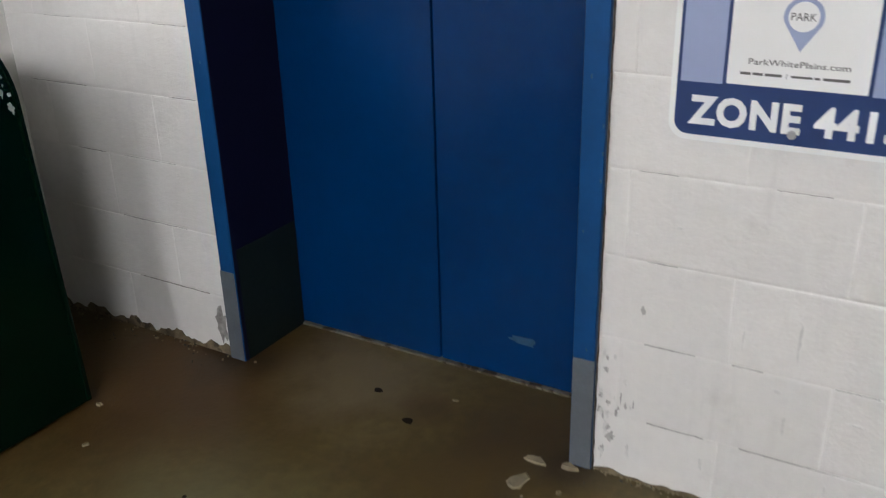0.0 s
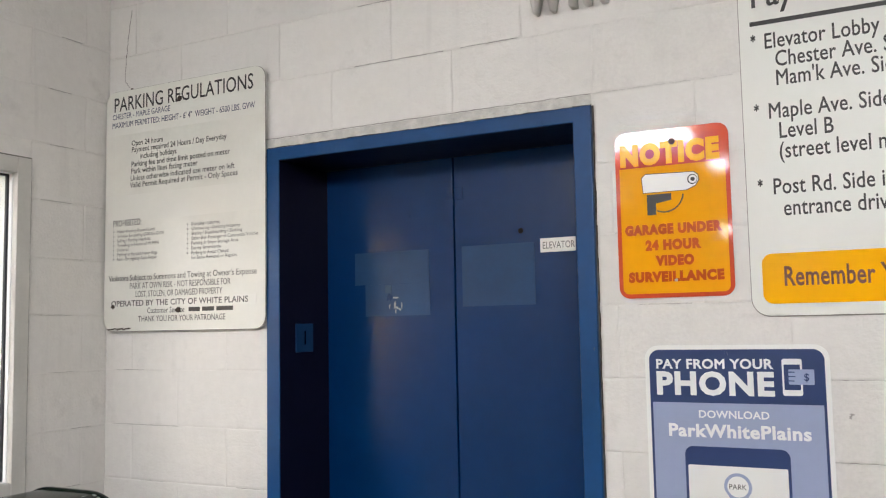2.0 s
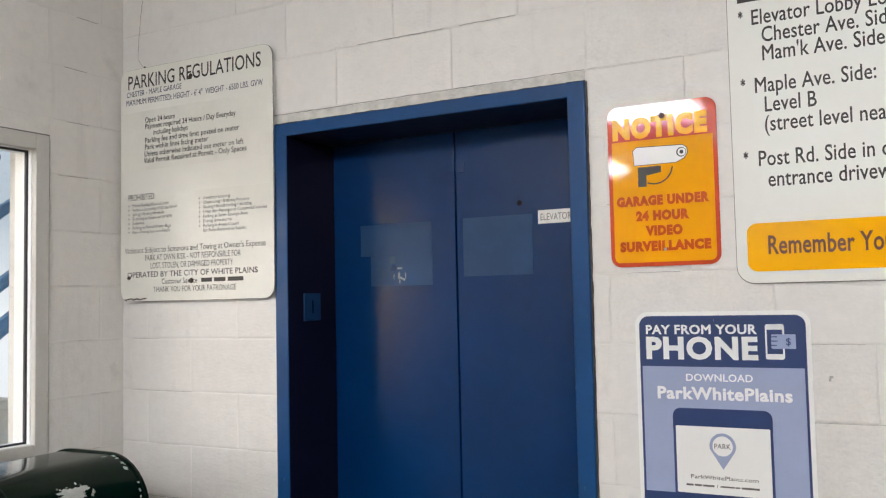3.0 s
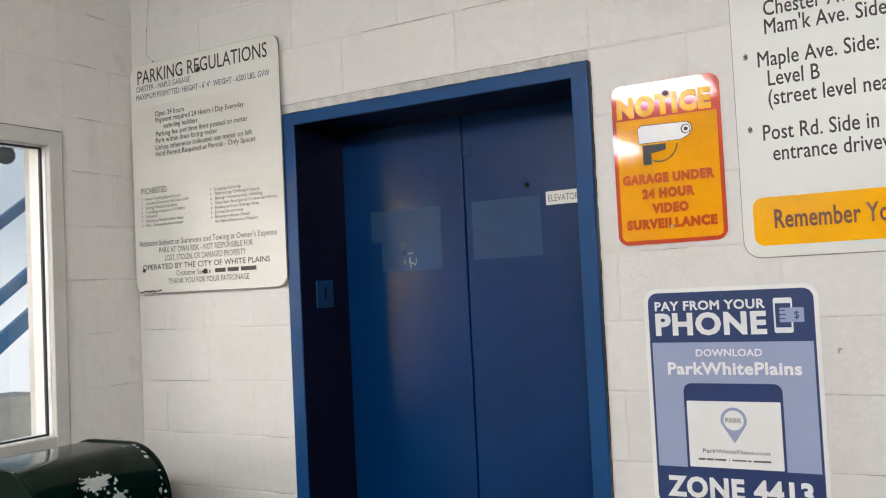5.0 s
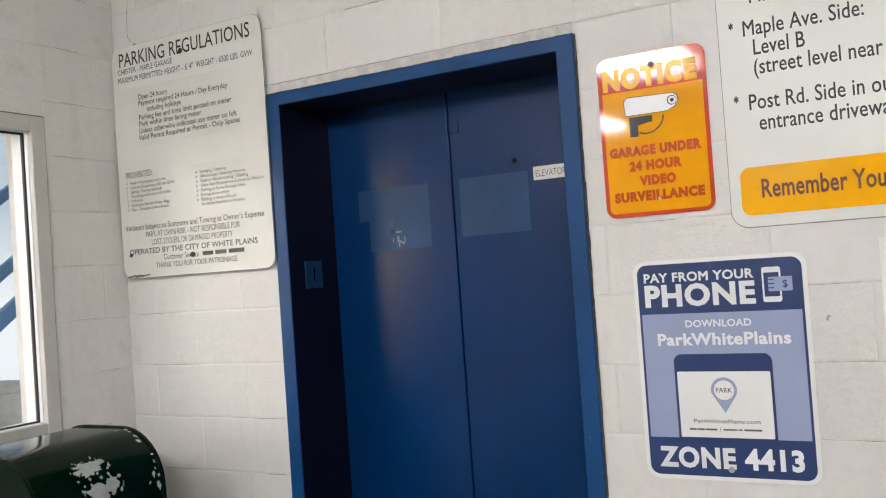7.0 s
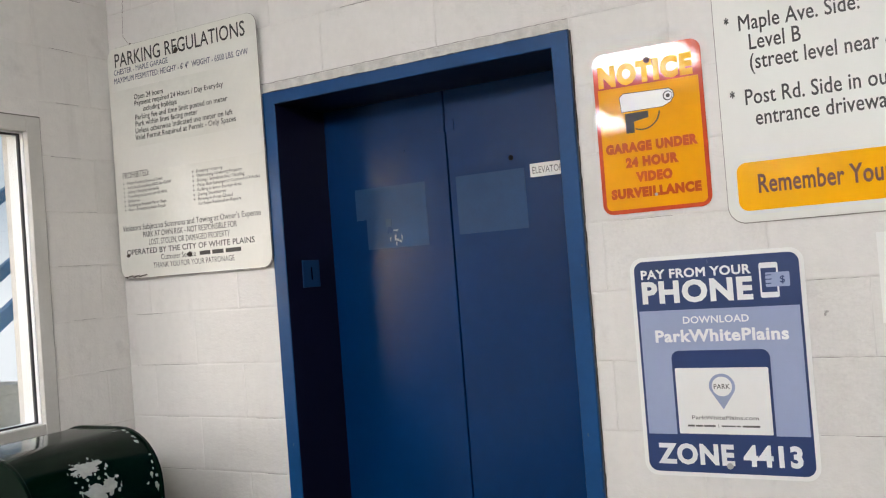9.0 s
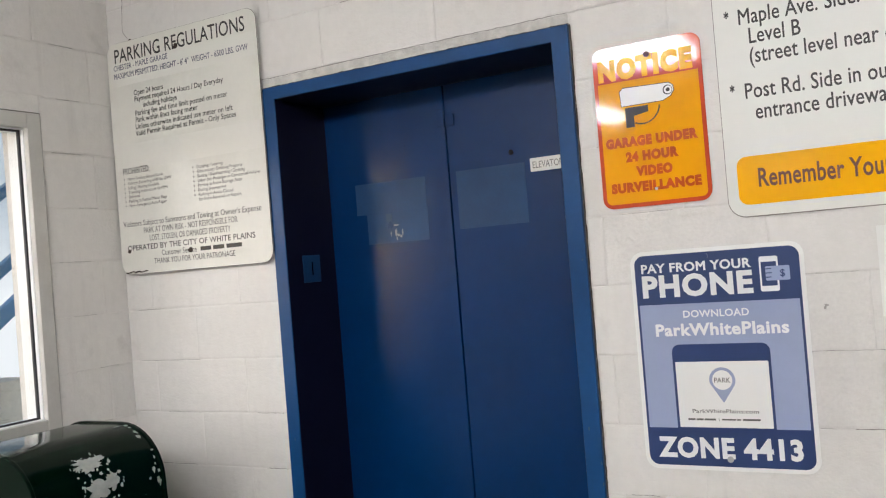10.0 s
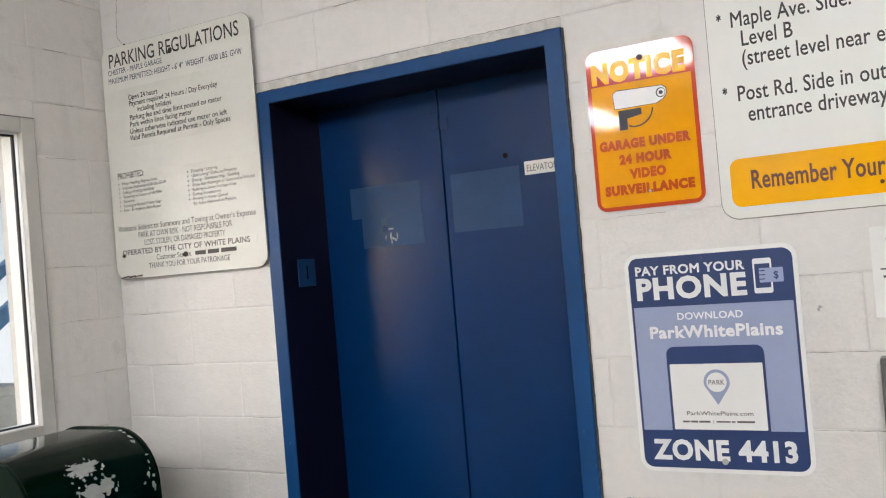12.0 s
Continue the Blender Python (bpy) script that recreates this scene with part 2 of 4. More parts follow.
def prism(pts, y0, y1, bm=None):
    """A flat shape in the plane of the elevator wall, from y0 (front) to y1 (back). The points run counter-clockwise as one faces the wall."""
    bm = bm or bmesh.new()
    f = [bm.verts.new((x, y0, z)) for x, z in pts]
    b = [bm.verts.new((x, y1, z)) for x, z in pts]
    bm.faces.new(f)
    bm.faces.new(b[::-1])
    for i in range(len(pts)):
        j = (i + 1) % len(pts)
        bm.faces.new((f[j], f[i], b[i], b[j]))
    bmesh.ops.recalc_face_normals(bm, faces=bm.faces[:])
    return bm


def plate(x0, x1, z0, z1, r, y0, y1):
    return prism(outline(x0, x1, z0, z1, r), y0, y1)


def disc(x, z, r, y0, y1, n=20):
    return prism([(x + r * math.cos(2 * math.pi * i / n), z + r * math.sin(2 * math.pi * i / n)) for i in range(n)], y0, y1)


def blob(x, z, rx, rz, y0, y1, seed, rough=0.35, n=18):
    """An irregular flat flake."""
    rnd = random.Random(seed)
    pts = []
    for i in range(n):
        a = 2 * math.pi * i / n
        k = 1 + rough * (rnd.random() * 2 - 1)
        pts.append((x + rx * k * math.cos(a), z + rz * k * math.sin(a)))
    return prism(pts, y0, y1)


def glyphs(text, bold, offset=0.0):
    cu = bpy.data.curves.new("text", "FONT")
    cu.body, cu.size, cu.offset, cu.resolution_u = text, 1.0, offset, 3
    cu.bevel_depth, cu.bevel_resolution = bold, 0
    cu.space_character = 1.0 + bold * 2.2
    ob = bpy.data.objects.new("text", cu)
    me = bpy.data.meshes.new_from_object(ob)
    bpy.data.objects.remove(ob)
    bpy.data.curves.remove(cu)
    return me


def span(me):
    xs = [v.co.x for v in me.vertices]
    return min(xs), max(xs)


CAP = max(v.co.y for v in glyphs("H", 0).vertices)


def lettering(text, x0, x1, base, cap, y, mat, parent, bold=0.0, ref="", name="lettering", y_of=None, tilt=0.0):
    """A line of writing on the elevator wall: from x0 to x1 (the width of ref, where it is given), on the base line, with capitals of the height cap."""
    me = glyphs(text, bold)
    lo, hi = span(me)
    if ref:
        rm = glyphs(ref, bold)
        a, b = span(rm)
        bpy.data.meshes.remove(rm)
    else:
        a, b = lo, hi
    k = (x1 - x0) / (b - a)
    bm = bmesh.new()
    bm.from_mesh(me)
    bpy.data.meshes.remove(me)
    for f in bm.faces:
        f.smooth = False
    for v in bm.verts:
        x, z = x0 + (v.co.x - lo) * k, base + v.co.y * cap / CAP
        v.co = Vector((x, y - 0.02 * v.co.z * cap / CAP, z + tilt * (x - x0)))
    return part(name, bm, mat, parent)


def bars(rows, y, mat, parent, name="line_of_print"):
    for x0, x1, z, h in rows:
        part(name, box(x0, x1, y, y + 0.0006, z, z + h), mat, parent)


def screw(x, z, y, mat, parent, r=0.007):
    bm = disc(x, z, r, y - 0.003, y, 12)
    prism([(x - r * 0.7, z - r * 0.15), (x + r * 0.7, z - r * 0.15), (x + r * 0.7, z + r * 0.15), (x - r * 0.7, z + r * 0.15)], y - 0.0036, y - 0.003, bm)
    return part("screw", bm, mat, parent)


# ---- large structure ----
FX0, FX1, FZ = -0.052, 1.102, 2.138     # outer edges of the door frame
IX0, IX1, IZ = 0.002, 1.048, 2.094      # the clear opening
DOOR_Y = 0.272                          # face of the door panels
WIN_Y, WIN_END = -0.345, -1.80          # window frame, near and far upright
WIN_B, WIN_T = 0.955, 2.130



def lobby_floor():
    bm = box(XL, 3.6, -12.0, 0.30, -0.2, 0.0)
    return box(-2.2, XL, -12.0, -5.6, -0.2, 0.0, bm=bm)


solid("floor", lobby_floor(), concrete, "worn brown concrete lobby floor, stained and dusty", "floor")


def lobby_ceiling():
    bm = box(-1.1, 3.8, -12.2, 0.5, CEIL, CEIL + 0.2)
    return box(-2.4, -1.1, -12.2, -5.4, CEIL, CEIL + 0.2, bm=bm)


solid("ceiling", lobby_ceiling(), ceiling_paint, "plain white painted ceiling", "ceiling")
solid("wall_south", box(-2.2, 3.8, -12.2, -12.0, 0, CEIL), grey_block, "plain grey concrete wall", "wall")
solid("wall_east", box(3.6, 3.8, -12.0, 0.3, 0, CEIL), grey_block, "plain grey concrete wall", "wall")

# elevator wall: a mortar core with an opening, carrying the blocks
core = bmesh.new()
box(-1.1, FX0 + 0.01, 0.0012, 0.30, 0, CEIL, bm=core)
box(FX1 - 0.01, 3.6, 0.0012, 0.30, 0, CEIL, bm=core)
box(FX0 + 0.01, FX1 - 0.01, 0.0012, 0.30, FZ - 0.01, CEIL, bm=core)
wall_n = solid("wall_north", core, mortar_paint, "white painted concrete block wall with flush joints", "wall")
# window wall
core = bmesh.new()
box(XL - 0.2, XL - 0.0012, WIN_Y - 0.01, 0.004, 0, CEIL, bm=core)
box(XL - 0.2, XL - 0.0012, -5.4, WIN_END, 0, CEIL, bm=core)
box(-2.2, XL - 0.0012, -5.6, -5.4, 0, CEIL, bm=core)
box(-2.4, -2.2, -12.2, -5.4, 0, CEIL, bm=core)
box(XL - 0.2, XL - 0.0012, WIN_END, WIN_Y - 0.01, 0, WIN_B, bm=core)
box(XL - 0.2, XL - 0.0012, WIN_END, WIN_Y - 0.01, WIN_T, CEIL, bm=core)
wall_w = solid("wall_west", core, mortar_paint, "white painted concrete block wall around a window", "wall")

# ---- stair tower beyond the window ----
solid("ground", box(-60, -1.04, -60, 60, -0.25, -0.05), pale_floor, "pale concrete ground outside the window", "ground")


backdrop_mat = bpy.data.materials.new("bright haze")
backdrop_mat.use_nodes = True
bn, bl = backdrop_mat.node_tree.nodes, backdrop_mat.node_tree.links
bn.remove(bn["Principled BSDF"])
emit = bn.new("ShaderNodeEmission")
ramp = bn.new("ShaderNodeValToRGB")
ramp.color_ramp.elements[0].position, ramp.color_ramp.elements[0].color = 0.28, (0.92, 0.93, 0.92, 1)
ramp.color_ramp.elements[1].position, ramp.color_ramp.elements[1].color = 0.62, (0.50, 0.57, 0.62, 1)
rise = bn.new("ShaderNodeMapRange")
rise.inputs["From Min"].default_value, rise.inputs["From Max"].default_value = 0.0, 5.0
place = bn.new("ShaderNodeNewGeometry")
sep = bn.new("ShaderNodeSeparateXYZ")
bl.new(place.outputs["Position"], sep.inputs[0])
bl.new(sep.outputs["Z"], rise.inputs["Value"])
bl.new(rise.outputs[0], ramp.inputs[0])
bl.new(ramp.outputs[0], emit.inputs["Color"])
emit.inputs["Strength"].default_value = 1.15
bl.new(emit.outputs[0], bn["Material Output"].inputs["Surface"])
solid("backdrop", box(-12.2, -12.0, -8.0, 22.0, -0.05, 12.0), backdrop_mat, "bright hazy daylight distance outside the window", "backdrop")


def slope_bar(y0, z0, y1, z1, x, half, thick, name, parent, mat):
    """A square tube running up along y."""
    bm = bmesh.new()
    d = Vector((0, y1 - y0, z1 - z0)).normalized()
    up = Vector((0, -d.z, d.y)) * thick
    side = Vector((half, 0, 0))
    ring = []
    for p in (Vector((x, y0, z0)), Vector((x, y1, z1))):
        ring.append([bm.verts.new(p + side * a + up * b) for a, b in ((1, 0.5), (-1, 0.5), (-1, -0.5), (1, -0.5))])
    for i in range(4):
        j = (i + 1) % 4
        bm.faces.new((ring[0][i], ring[0][j], ring[1][j], ring[1][i]))
    bm.faces.new(ring[0][::-1])
    bm.faces.new(ring[1])
    bmesh.ops.recalc_face_normals(bm, faces=bm.faces[:])
    bmesh.ops.bevel(bm, geom=bm.edges[:], offset=0.006, segments=2, affect="EDGES", profile=0.5)
    return part(name, bm, mat, parent)


rail = thing("stair_railing", (-2.0, 0.2, -0.05), "blue painted steel stair railing outside the window", "railing")
S = 0.74
for z, th, nm in ((1.915, 0.05, "top_rail"), (1.56, 0.055, "middle_rail"), (1.345, 0.075, "stringer")):
    slope_bar(-1.2, z - S * 1.4, 1.6, z + S * 1.4, -2.0, 0.02, th, nm, rail, stair_blue)
for y in (-1.1, 1.5):
    part("post", box(-2.02, -1.98, y - 0.02, y + 0.02, -0.05, 1.915 + S * (y - 0.2), 0.004), stair_blue, rail)

low = thing("low_wall", (-2.0, -0.5, -0.05), "low grey concrete block wall outside the window", "wall", kind="structure")
part("wall", box(-2.1, -1.9, -1.6, 0.315, -0.05, 1.036, 0.002), pale_block, low)
part("capping", box(-2.11, -1.89, -1.6, 0.322, 1.034, 1.082, 0.006), pale_block, low)

cctv = thing("surveillance_camera", (-2.0, 0.2, 2.25), "dark dome camera on a curved bracket outside the window", "camera")
bm = bmesh.new()
bmesh.ops.create_uvsphere(bm, u_segments=20, v_segments=12, radius=0.045)
bmesh.ops.translate(bm, verts=bm.verts, vec=(-2.0, 0.235, 2.245))
part("dome", bm, smoke, cctv)
bm = bmesh.new()
ring_prev = None
for i in range(13):
    a = radians(-20 + 130 * i / 12)
    c = Vector((-2.0, 0.185 + 0.075 * math.cos(a), 2.285 + 0.06 * math.sin(a)))
    d = Vector((0, -math.sin(a), math.cos(a)))
    s = d.cross(Vector((1, 0, 0)))
    ring = [bm.verts.new(c + 0.016 * (math.cos(t) * Vector((1, 0, 0)) + math.sin(t) * s)) for t in [2 * math.pi * k / 10 for k in range(10)]]
    if ring_prev:
        for k in range(10):
            bm.faces.new((ring_prev[k], ring_prev[(k + 1) % 10], ring[(k + 1) % 10], ring[k]))
    ring_prev = ring
bmesh.ops.recalc_face_normals(bm, faces=bm.faces[:])
part("bracket", bm, smoke, cctv)
part("arm", box(-2.015, -1.036, 0.15, 0.18, 2.325, 2.35, 0.004), smoke, cctv)

# ---- window ----
win = thing("window_1", (XL, (WIN_Y + WIN_END) / 2, WIN_B), "white painted metal window with black gaskets in the block wall", "window", kind="structure")
bm = bmesh.new()
F = 0.056
for y0, y1, z0, z1 in ((WIN_Y - F, WIN_Y, WIN_B, WIN_T), (WIN_END, WIN_END + F, WIN_B, WIN_T), (WIN_END + F, WIN_Y - F, WIN_T - F, WIN_T), (WIN_END + F, WIN_Y - F, WIN_B, WIN_B + 0.075)):
    box(XL - 0.012, XL + 0.012, y0, y1, z0, z1, 0.003, 2, bm)
part("window_frame", bm, white_metal, win)
bm = bmesh.new()
box(XL - 0.002, XL + 0.0035, WIN_Y, WIN_Y + 0.006, WIN_B, WIN_T + 0.004, bm=bm)
# dark strip painting the shadow line over the frame's head
box(XL - 0.002, XL + 0.0035, WIN_END, WIN_Y, WIN_T, WIN_T + 0.005, bm=bm)
part("dirty_seam", bm, dark_grime, win, "dirty seam beside the window frame and a painted shadow line above it")
bm = bmesh.new()
G = F - 0.012
for y0, y1, z0, z1 in ((WIN_Y - F - 0.002, WIN_Y - 0.012, WIN_B + 0.03, WIN_T - 0.012), (WIN_END + 0.012, WIN_END + F + 0.002, WIN_B + 0.03, WIN_T - 0.012), (WIN_END + F, WIN_Y - F, WIN_T - F - 0.002, WIN_T - 0.012), (WIN_END + F, WIN_Y - F, WIN_B + 0.03, WIN_B + 0.077)):
    box(XL - 0.030, XL - 0.013, y0, y1, z0, z1, 0.001, 1, bm)
part("inner_stop", bm, sill_daylit, win)
bm = bmesh.new()
for y0, y1, z0, z1 in ((WIN_Y - F - 0.008, WIN_Y - F + 0.02, WIN_B + 0.06, WIN_T - F + 0.02), (WIN_END + F - 0.02, WIN_END + F + 0.008, WIN_B + 0.06, WIN_T - F + 0.02), (WIN_END + F, WIN_Y - F, WIN_T - F - 0.008, WIN_T - F + 0.02), (WIN_END + F, WIN_Y - F, WIN_B + 0.06, WIN_B + 0.083)):
    box(XL - 0.045, XL - 0.031, y0, y1, z0, z1, 0.001, 1, bm)
part("gasket", bm, rubber, win)
bm = bmesh.new()
for y0, y1, z0, z1 in ((WIN_Y - F - 0.002, WIN_Y - 0.012, WIN_B + 0.03, WIN_T - 0.012), (WIN_END + 0.012, WIN_END + F + 0.002, WIN_B + 0.03, WIN_T - 0.012), (WIN_END + F, WIN_Y - F, WIN_T - F - 0.002, WIN_T - 0.012), (WIN_END + F, WIN_Y - F, WIN_B + 0.03, WIN_B + 0.077)):
    box(XL - 0.105, XL - 0.046, y0, y1, z0, z1, 0.001, 1, bm)
part("outer_stop", bm, sill_daylit, win)
pane = part("pane", box(XL - 0.041, XL - 0.036, WIN_END + F, WIN_Y - F, WIN_B + 0.07, WIN_T - F), glass, win, "clear glass")
pane.visible_shadow = False

# ---- lobby lights ----
for x, y, w, d, h, glow in ((-0.49, -1.7, 0.12, 0.12, 0.07, lamp_small), (0.47, -1.7, 0.12, 0.12, 0.07, lamp_small), (0.18, -3.95, 0.33, 0.40, 0.07, lamp_panel), (-1.02, -6.55, 0.12, 0.50, 0.07, lamp_far), (0.47, -5.5, 0.06, 0.14, 0.07, lamp_far), (0.62, -8.15, 0.40, 0.12, 0.07, lamp_far), (-0.10, -11.5, 0.50, 0.12, 0.07, lamp_far), (2.75, -4.2, 0.55, 0.13, 0.25, lamp_bright)):
    lamp = thing("ceiling_light", (x, y, CEIL - 0.03 - h), "white ceiling light with a lit diffuser", "light", "ceiling lights")
    part("housing", box(x - w - 0.03, x + w + 0.03, y - d - 0.03, y + d + 0.03, CEIL - 0.03, CEIL, 0.006), white_metal, lamp)
    part("diffuser", box(x - w, x + w, y - d, y + d, CEIL - 0.03 - h, CEIL - 0.031, 0.02), glow, lamp)

# ---- elevator entrance ----
lift = thing("elevator_door", (0.525, 0.13, 0.0), "closed blue painted steel elevator doors in a deep blue frame", "elevator door")
bm = prism([(FX0, 0), (IX0, 0), (IX0, IZ), (IX1, IZ), (IX1, 0), (FX1, 0), (FX1, FZ), (FX0, FZ)], -0.012, 0.30)
bmesh.ops.bevel(bm, geom=[e for e in bm.edges if all(v.co.y < 0 for v in e.verts)], offset=0.003, segments=2, affect="EDGES", profile=0.5)
frame_part = part("door_frame", bm, blue_frame, lift)
# thin lining that lays the reveal's shade over the blue frame
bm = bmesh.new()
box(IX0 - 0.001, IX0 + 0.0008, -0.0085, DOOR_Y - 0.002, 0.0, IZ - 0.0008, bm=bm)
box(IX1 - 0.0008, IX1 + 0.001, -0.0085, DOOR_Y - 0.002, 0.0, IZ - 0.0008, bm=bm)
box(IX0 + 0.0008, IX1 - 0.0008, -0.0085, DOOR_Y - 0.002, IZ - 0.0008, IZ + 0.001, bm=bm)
part("jamb_lining", bm, jamb_shade_mat, lift, "reveal with its shade put into an almost black colour")
part("seam", box(FX1 + 0.0005, FX1 + 0.0045, -0.001, 0.005, 0.0, FZ), dark_grime, lift, "dirty seam beside the frame")
for i, (x, z) in enumerate(((FX1 - 0.004, 0.86), (FX1 - 0.003, 0.80), (FX1 - 0.005, 0.74), (IX1 + 0.02, 0.96), (IX1 + 0.015, 0.62), (FX1 - 0.012, 1.45), (FX1 - 0.02, 0.33), (FX0 + 0.03, 0.9))):
    part("paint_chip", blob(x, z, 0.0018, 0.004, -0.0132, -0.0118, 400 + i, 0.5), scraped_blue, lift, "small bare chip in the paint")
part("kick_patch", box(FX0 - 0.001, IX0 - 0.002, -0.0135, -0.0115, 0.002, 0.293), grey_paint, frame_part, "grey repainted foot of the frame")
part("kick_patch", box(IX1 + 0.002, FX1 + 0.001, -0.0135, -0.0115, 0.004, 0.303), grey_paint, frame_part, "grey repainted foot of the frame")
part("kick_patch", box(IX0 + 0.001, IX0 + 0.0022, 0.006, DOOR_Y - 0.006, 0.002, 0.36), green_grey_shaded, frame_part, "repainted foot of the jamb, its colour darkened for the shade there")
SEAM = 0.519
part("door_panel", box(IX0 - 0.02, SEAM - 0.0025, DOOR_Y, DOOR_Y + 0.03, 0.008, IZ + 0.02, 0.002), blue_door, lift)
part("door_panel", box(SEAM + 0.0025, IX1 + 0.02, DOOR_Y + 0.002, DOOR_Y + 0.032, 0.008, IZ + 0.02, 0.002), blue_door, lift)
part("backing", box(IX0 - 0.02, IX1 + 0.02, DOOR_Y + 0.034, DOOR_Y + 0.06, 0, IZ + 0.03), dark, lift)
part("sill", box(IX0 + 0.003, IX1 - 0.003, DOOR_Y - 0.012, DOOR_Y + 0.033, 0.0, 0.007, 0.001), worn_sill, lift, "worn metal sill")
for x0, x1, z0, z1 in ((0.12, 0.421, 1.672, 1.786), (0.163, 0.423, 1.561, 1.6715)):
    part("repaint_patch", box(x0, x1, DOOR_Y - 0.0008, DOOR_Y + 0.001, z0, z1), blue_patch, lift, "faded rectangular paint patch")
part("repaint_patch", box(0.546, 0.808, DOOR_Y + 0.0012, DOOR_Y + 0.003, 1.586, 1.788), blue_patch, lift, "faded rectangular paint patch")
part("paint_chip", box(0.246, 0.270, DOOR_Y - 0.0016, DOOR_Y - 0.0008, 1.640, 1.668, 0.0), scraped_blue, lift, "rubbed square spot")
part("paint_chip", blob(0.262, 1.626, 0.012, 0.010, DOOR_Y - 0.0014, DOOR_Y - 0.0008, 10, 0.4), blue_door, lift)
for i, (x, z, rx, rz) in enumerate(((0.287, 1.624, 0.010, 0.004), (0.262, 1.594, 0.003, 0.008), (0.284, 1.596, 0.004, 0.013), (0.294, 1.588, 0.005, 0.005), (0.311, 1.598, 0.003, 0.010), (0.304, 1.583, 0.004, 0.004), (0.287, 1.577, 0.003, 0.006))):
    part("paint_chip", blob(x, z, rx, rz, DOOR_Y - 0.0018, DOOR_Y - 0.0008, 12 + i, 0.6), chip_paint, lift, "bare chipped spot")
part("paint_scrape", blob(0.79, 0.135, 0.045, 0.013, DOOR_Y + 0.0008, DOOR_Y + 0.002, 31, 0.25), scraped_blue, lift, "pale scrape in the paint")
part("lock_hole", disc(0.762, 1.827, 0.0092, DOOR_Y + 0.0008, DOOR_Y + 0.002), dark, lift, "small dark key hole")
for x0, x1, z0, z1 in ((0.489, 0.5155, 1.952, 2.012), (0.5225, 0.556, 1.948, 1.990)):
    part("door_guide", box(x0, x1, DOOR_Y - 0.004, DOOR_Y + 0.001, z0, z1, 0.0015), blue_door, lift, "small blue plate at the head of the door seam")
part("stud", disc(0.343, 1.905, 0.006, DOOR_Y - 0.003, DOOR_Y), blue_door, lift)
tag = part("name_plate", plate(0.829, 0.948, 1.752, 1.797, 0.002, DOOR_Y - 0.0005, DOOR_Y + 0.002), white_sign, lift, "small white plate with black letters")
lettering("ELEVATOR", 0.838, 0.946, 1.763, 0.022, DOOR_Y - 0.001, grey_ink, tag)
jp = part("call_plate", box(IX0 + 0.002, IX0 + 0.008, 0.072, 0.168, 1.442, 1.54, 0.0015), blue_patch, lift, "blue painted call plate on the jamb")
part("call_slot", box(IX0 + 0.008, IX0 + 0.0095, 0.117, 0.122, 1.468, 1.515), dark, jp)

# ---- pay sign ----
pay = thing("pay_sign", (1.459, -0.004, 0.853), "blue and white pay by phone sign screwed to the block wall", "sign", "wall signs")
plate_p = part("sign_plate", plate(1.229, 1.689, 0.852, 1.459, 0.036, -0.005, -0.0025), white_vinyl, pay, "white edged aluminium sheet")
part("navy_field", plate(1.2405, 1.6775, 0.8635, 1.4475, 0.027, -0.0058, -0.005), navy, pay)
part("blue_field", box(1.247, 1.671, -0.0066, -0.0058, 0.967, 1.309), periwinkle, pay)
pts = outline(1.327, 1.587, 0.90, 1.197, 0.022)
pts = [(x, max(z, 0.9665)) for x, z in pts]
part("phone_field", prism(pts[:18] + [(1.327, 0.9665), (1.587, 0.9665)], -0.0074, -0.0066), navy, pay)
part("screen_field", plate(1.334, 1.580, 0.9695, 1.149, 0.003, -0.0082, -0.0074), white_vinyl, pay)
Y = -0.0088
lettering("PAY FROM YOUR", 1.2595, 1.557, 1.3985, 0.0235, -0.0064, white_vinyl, pay, 0.032)
lettering("PHONE", 1.259, 1.558, 1.332, 0.055, -0.0064, white_vinyl, pay, 0.045)
lettering("DOWNLOAD", 1.367, 1.542, 1.271, 0.0185, -0.0072, white_vinyl, pay, 0.02)
lettering("ParkWhitePlains", 1.287, 1.639, 1.222, 0.031, -0.0072, white_vinyl, pay, 0.034)
lettering("ZONE 4413", 1.267, 1.648, 0.888, 0.0505, -0.0064, white_vinyl, pay, 0.045)
lettering("ParkWhitePlains.com", 1.371, 1.546, 1.009, 0.0105, Y, grey_ink, pay, 0.01)
bars(((1.358, 1.377, 0.989, 0.005), (1.380, 1.399, 0.989, 0.005), (1.402, 1.432, 0.989, 0.005), (1.440, 1.4412, 0.987, 0.009), (1.448, 1.485, 0.9895, 0.004), (1.488, 1.498, 0.9895, 0.004), (1.503, 1.548, 0.989, 0.005)), Y, grey_ink, pay)
# map pin
ring = []
cx, cz, R = 1.4575, 1.0985, 0.0345
pin = [(cx + R * math.cos(radians(a)), cz + R * math.sin(radians(a))) for a in range(-25, 206, 11)]
pin.append((cx, 1.037))
part("pin_shape", prism(pin, -0.0088, -0.0082), periwinkle, pay)
part("pin_disc", disc(cx, cz, 0.0265, -0.0094, -0.0088, 28), white_vinyl, pay)
lettering("PARK", cx - 0.0215, cx + 0.0215, cz - 0.0065, 0.013, -0.0098, grey_ink, pay, 0.01)
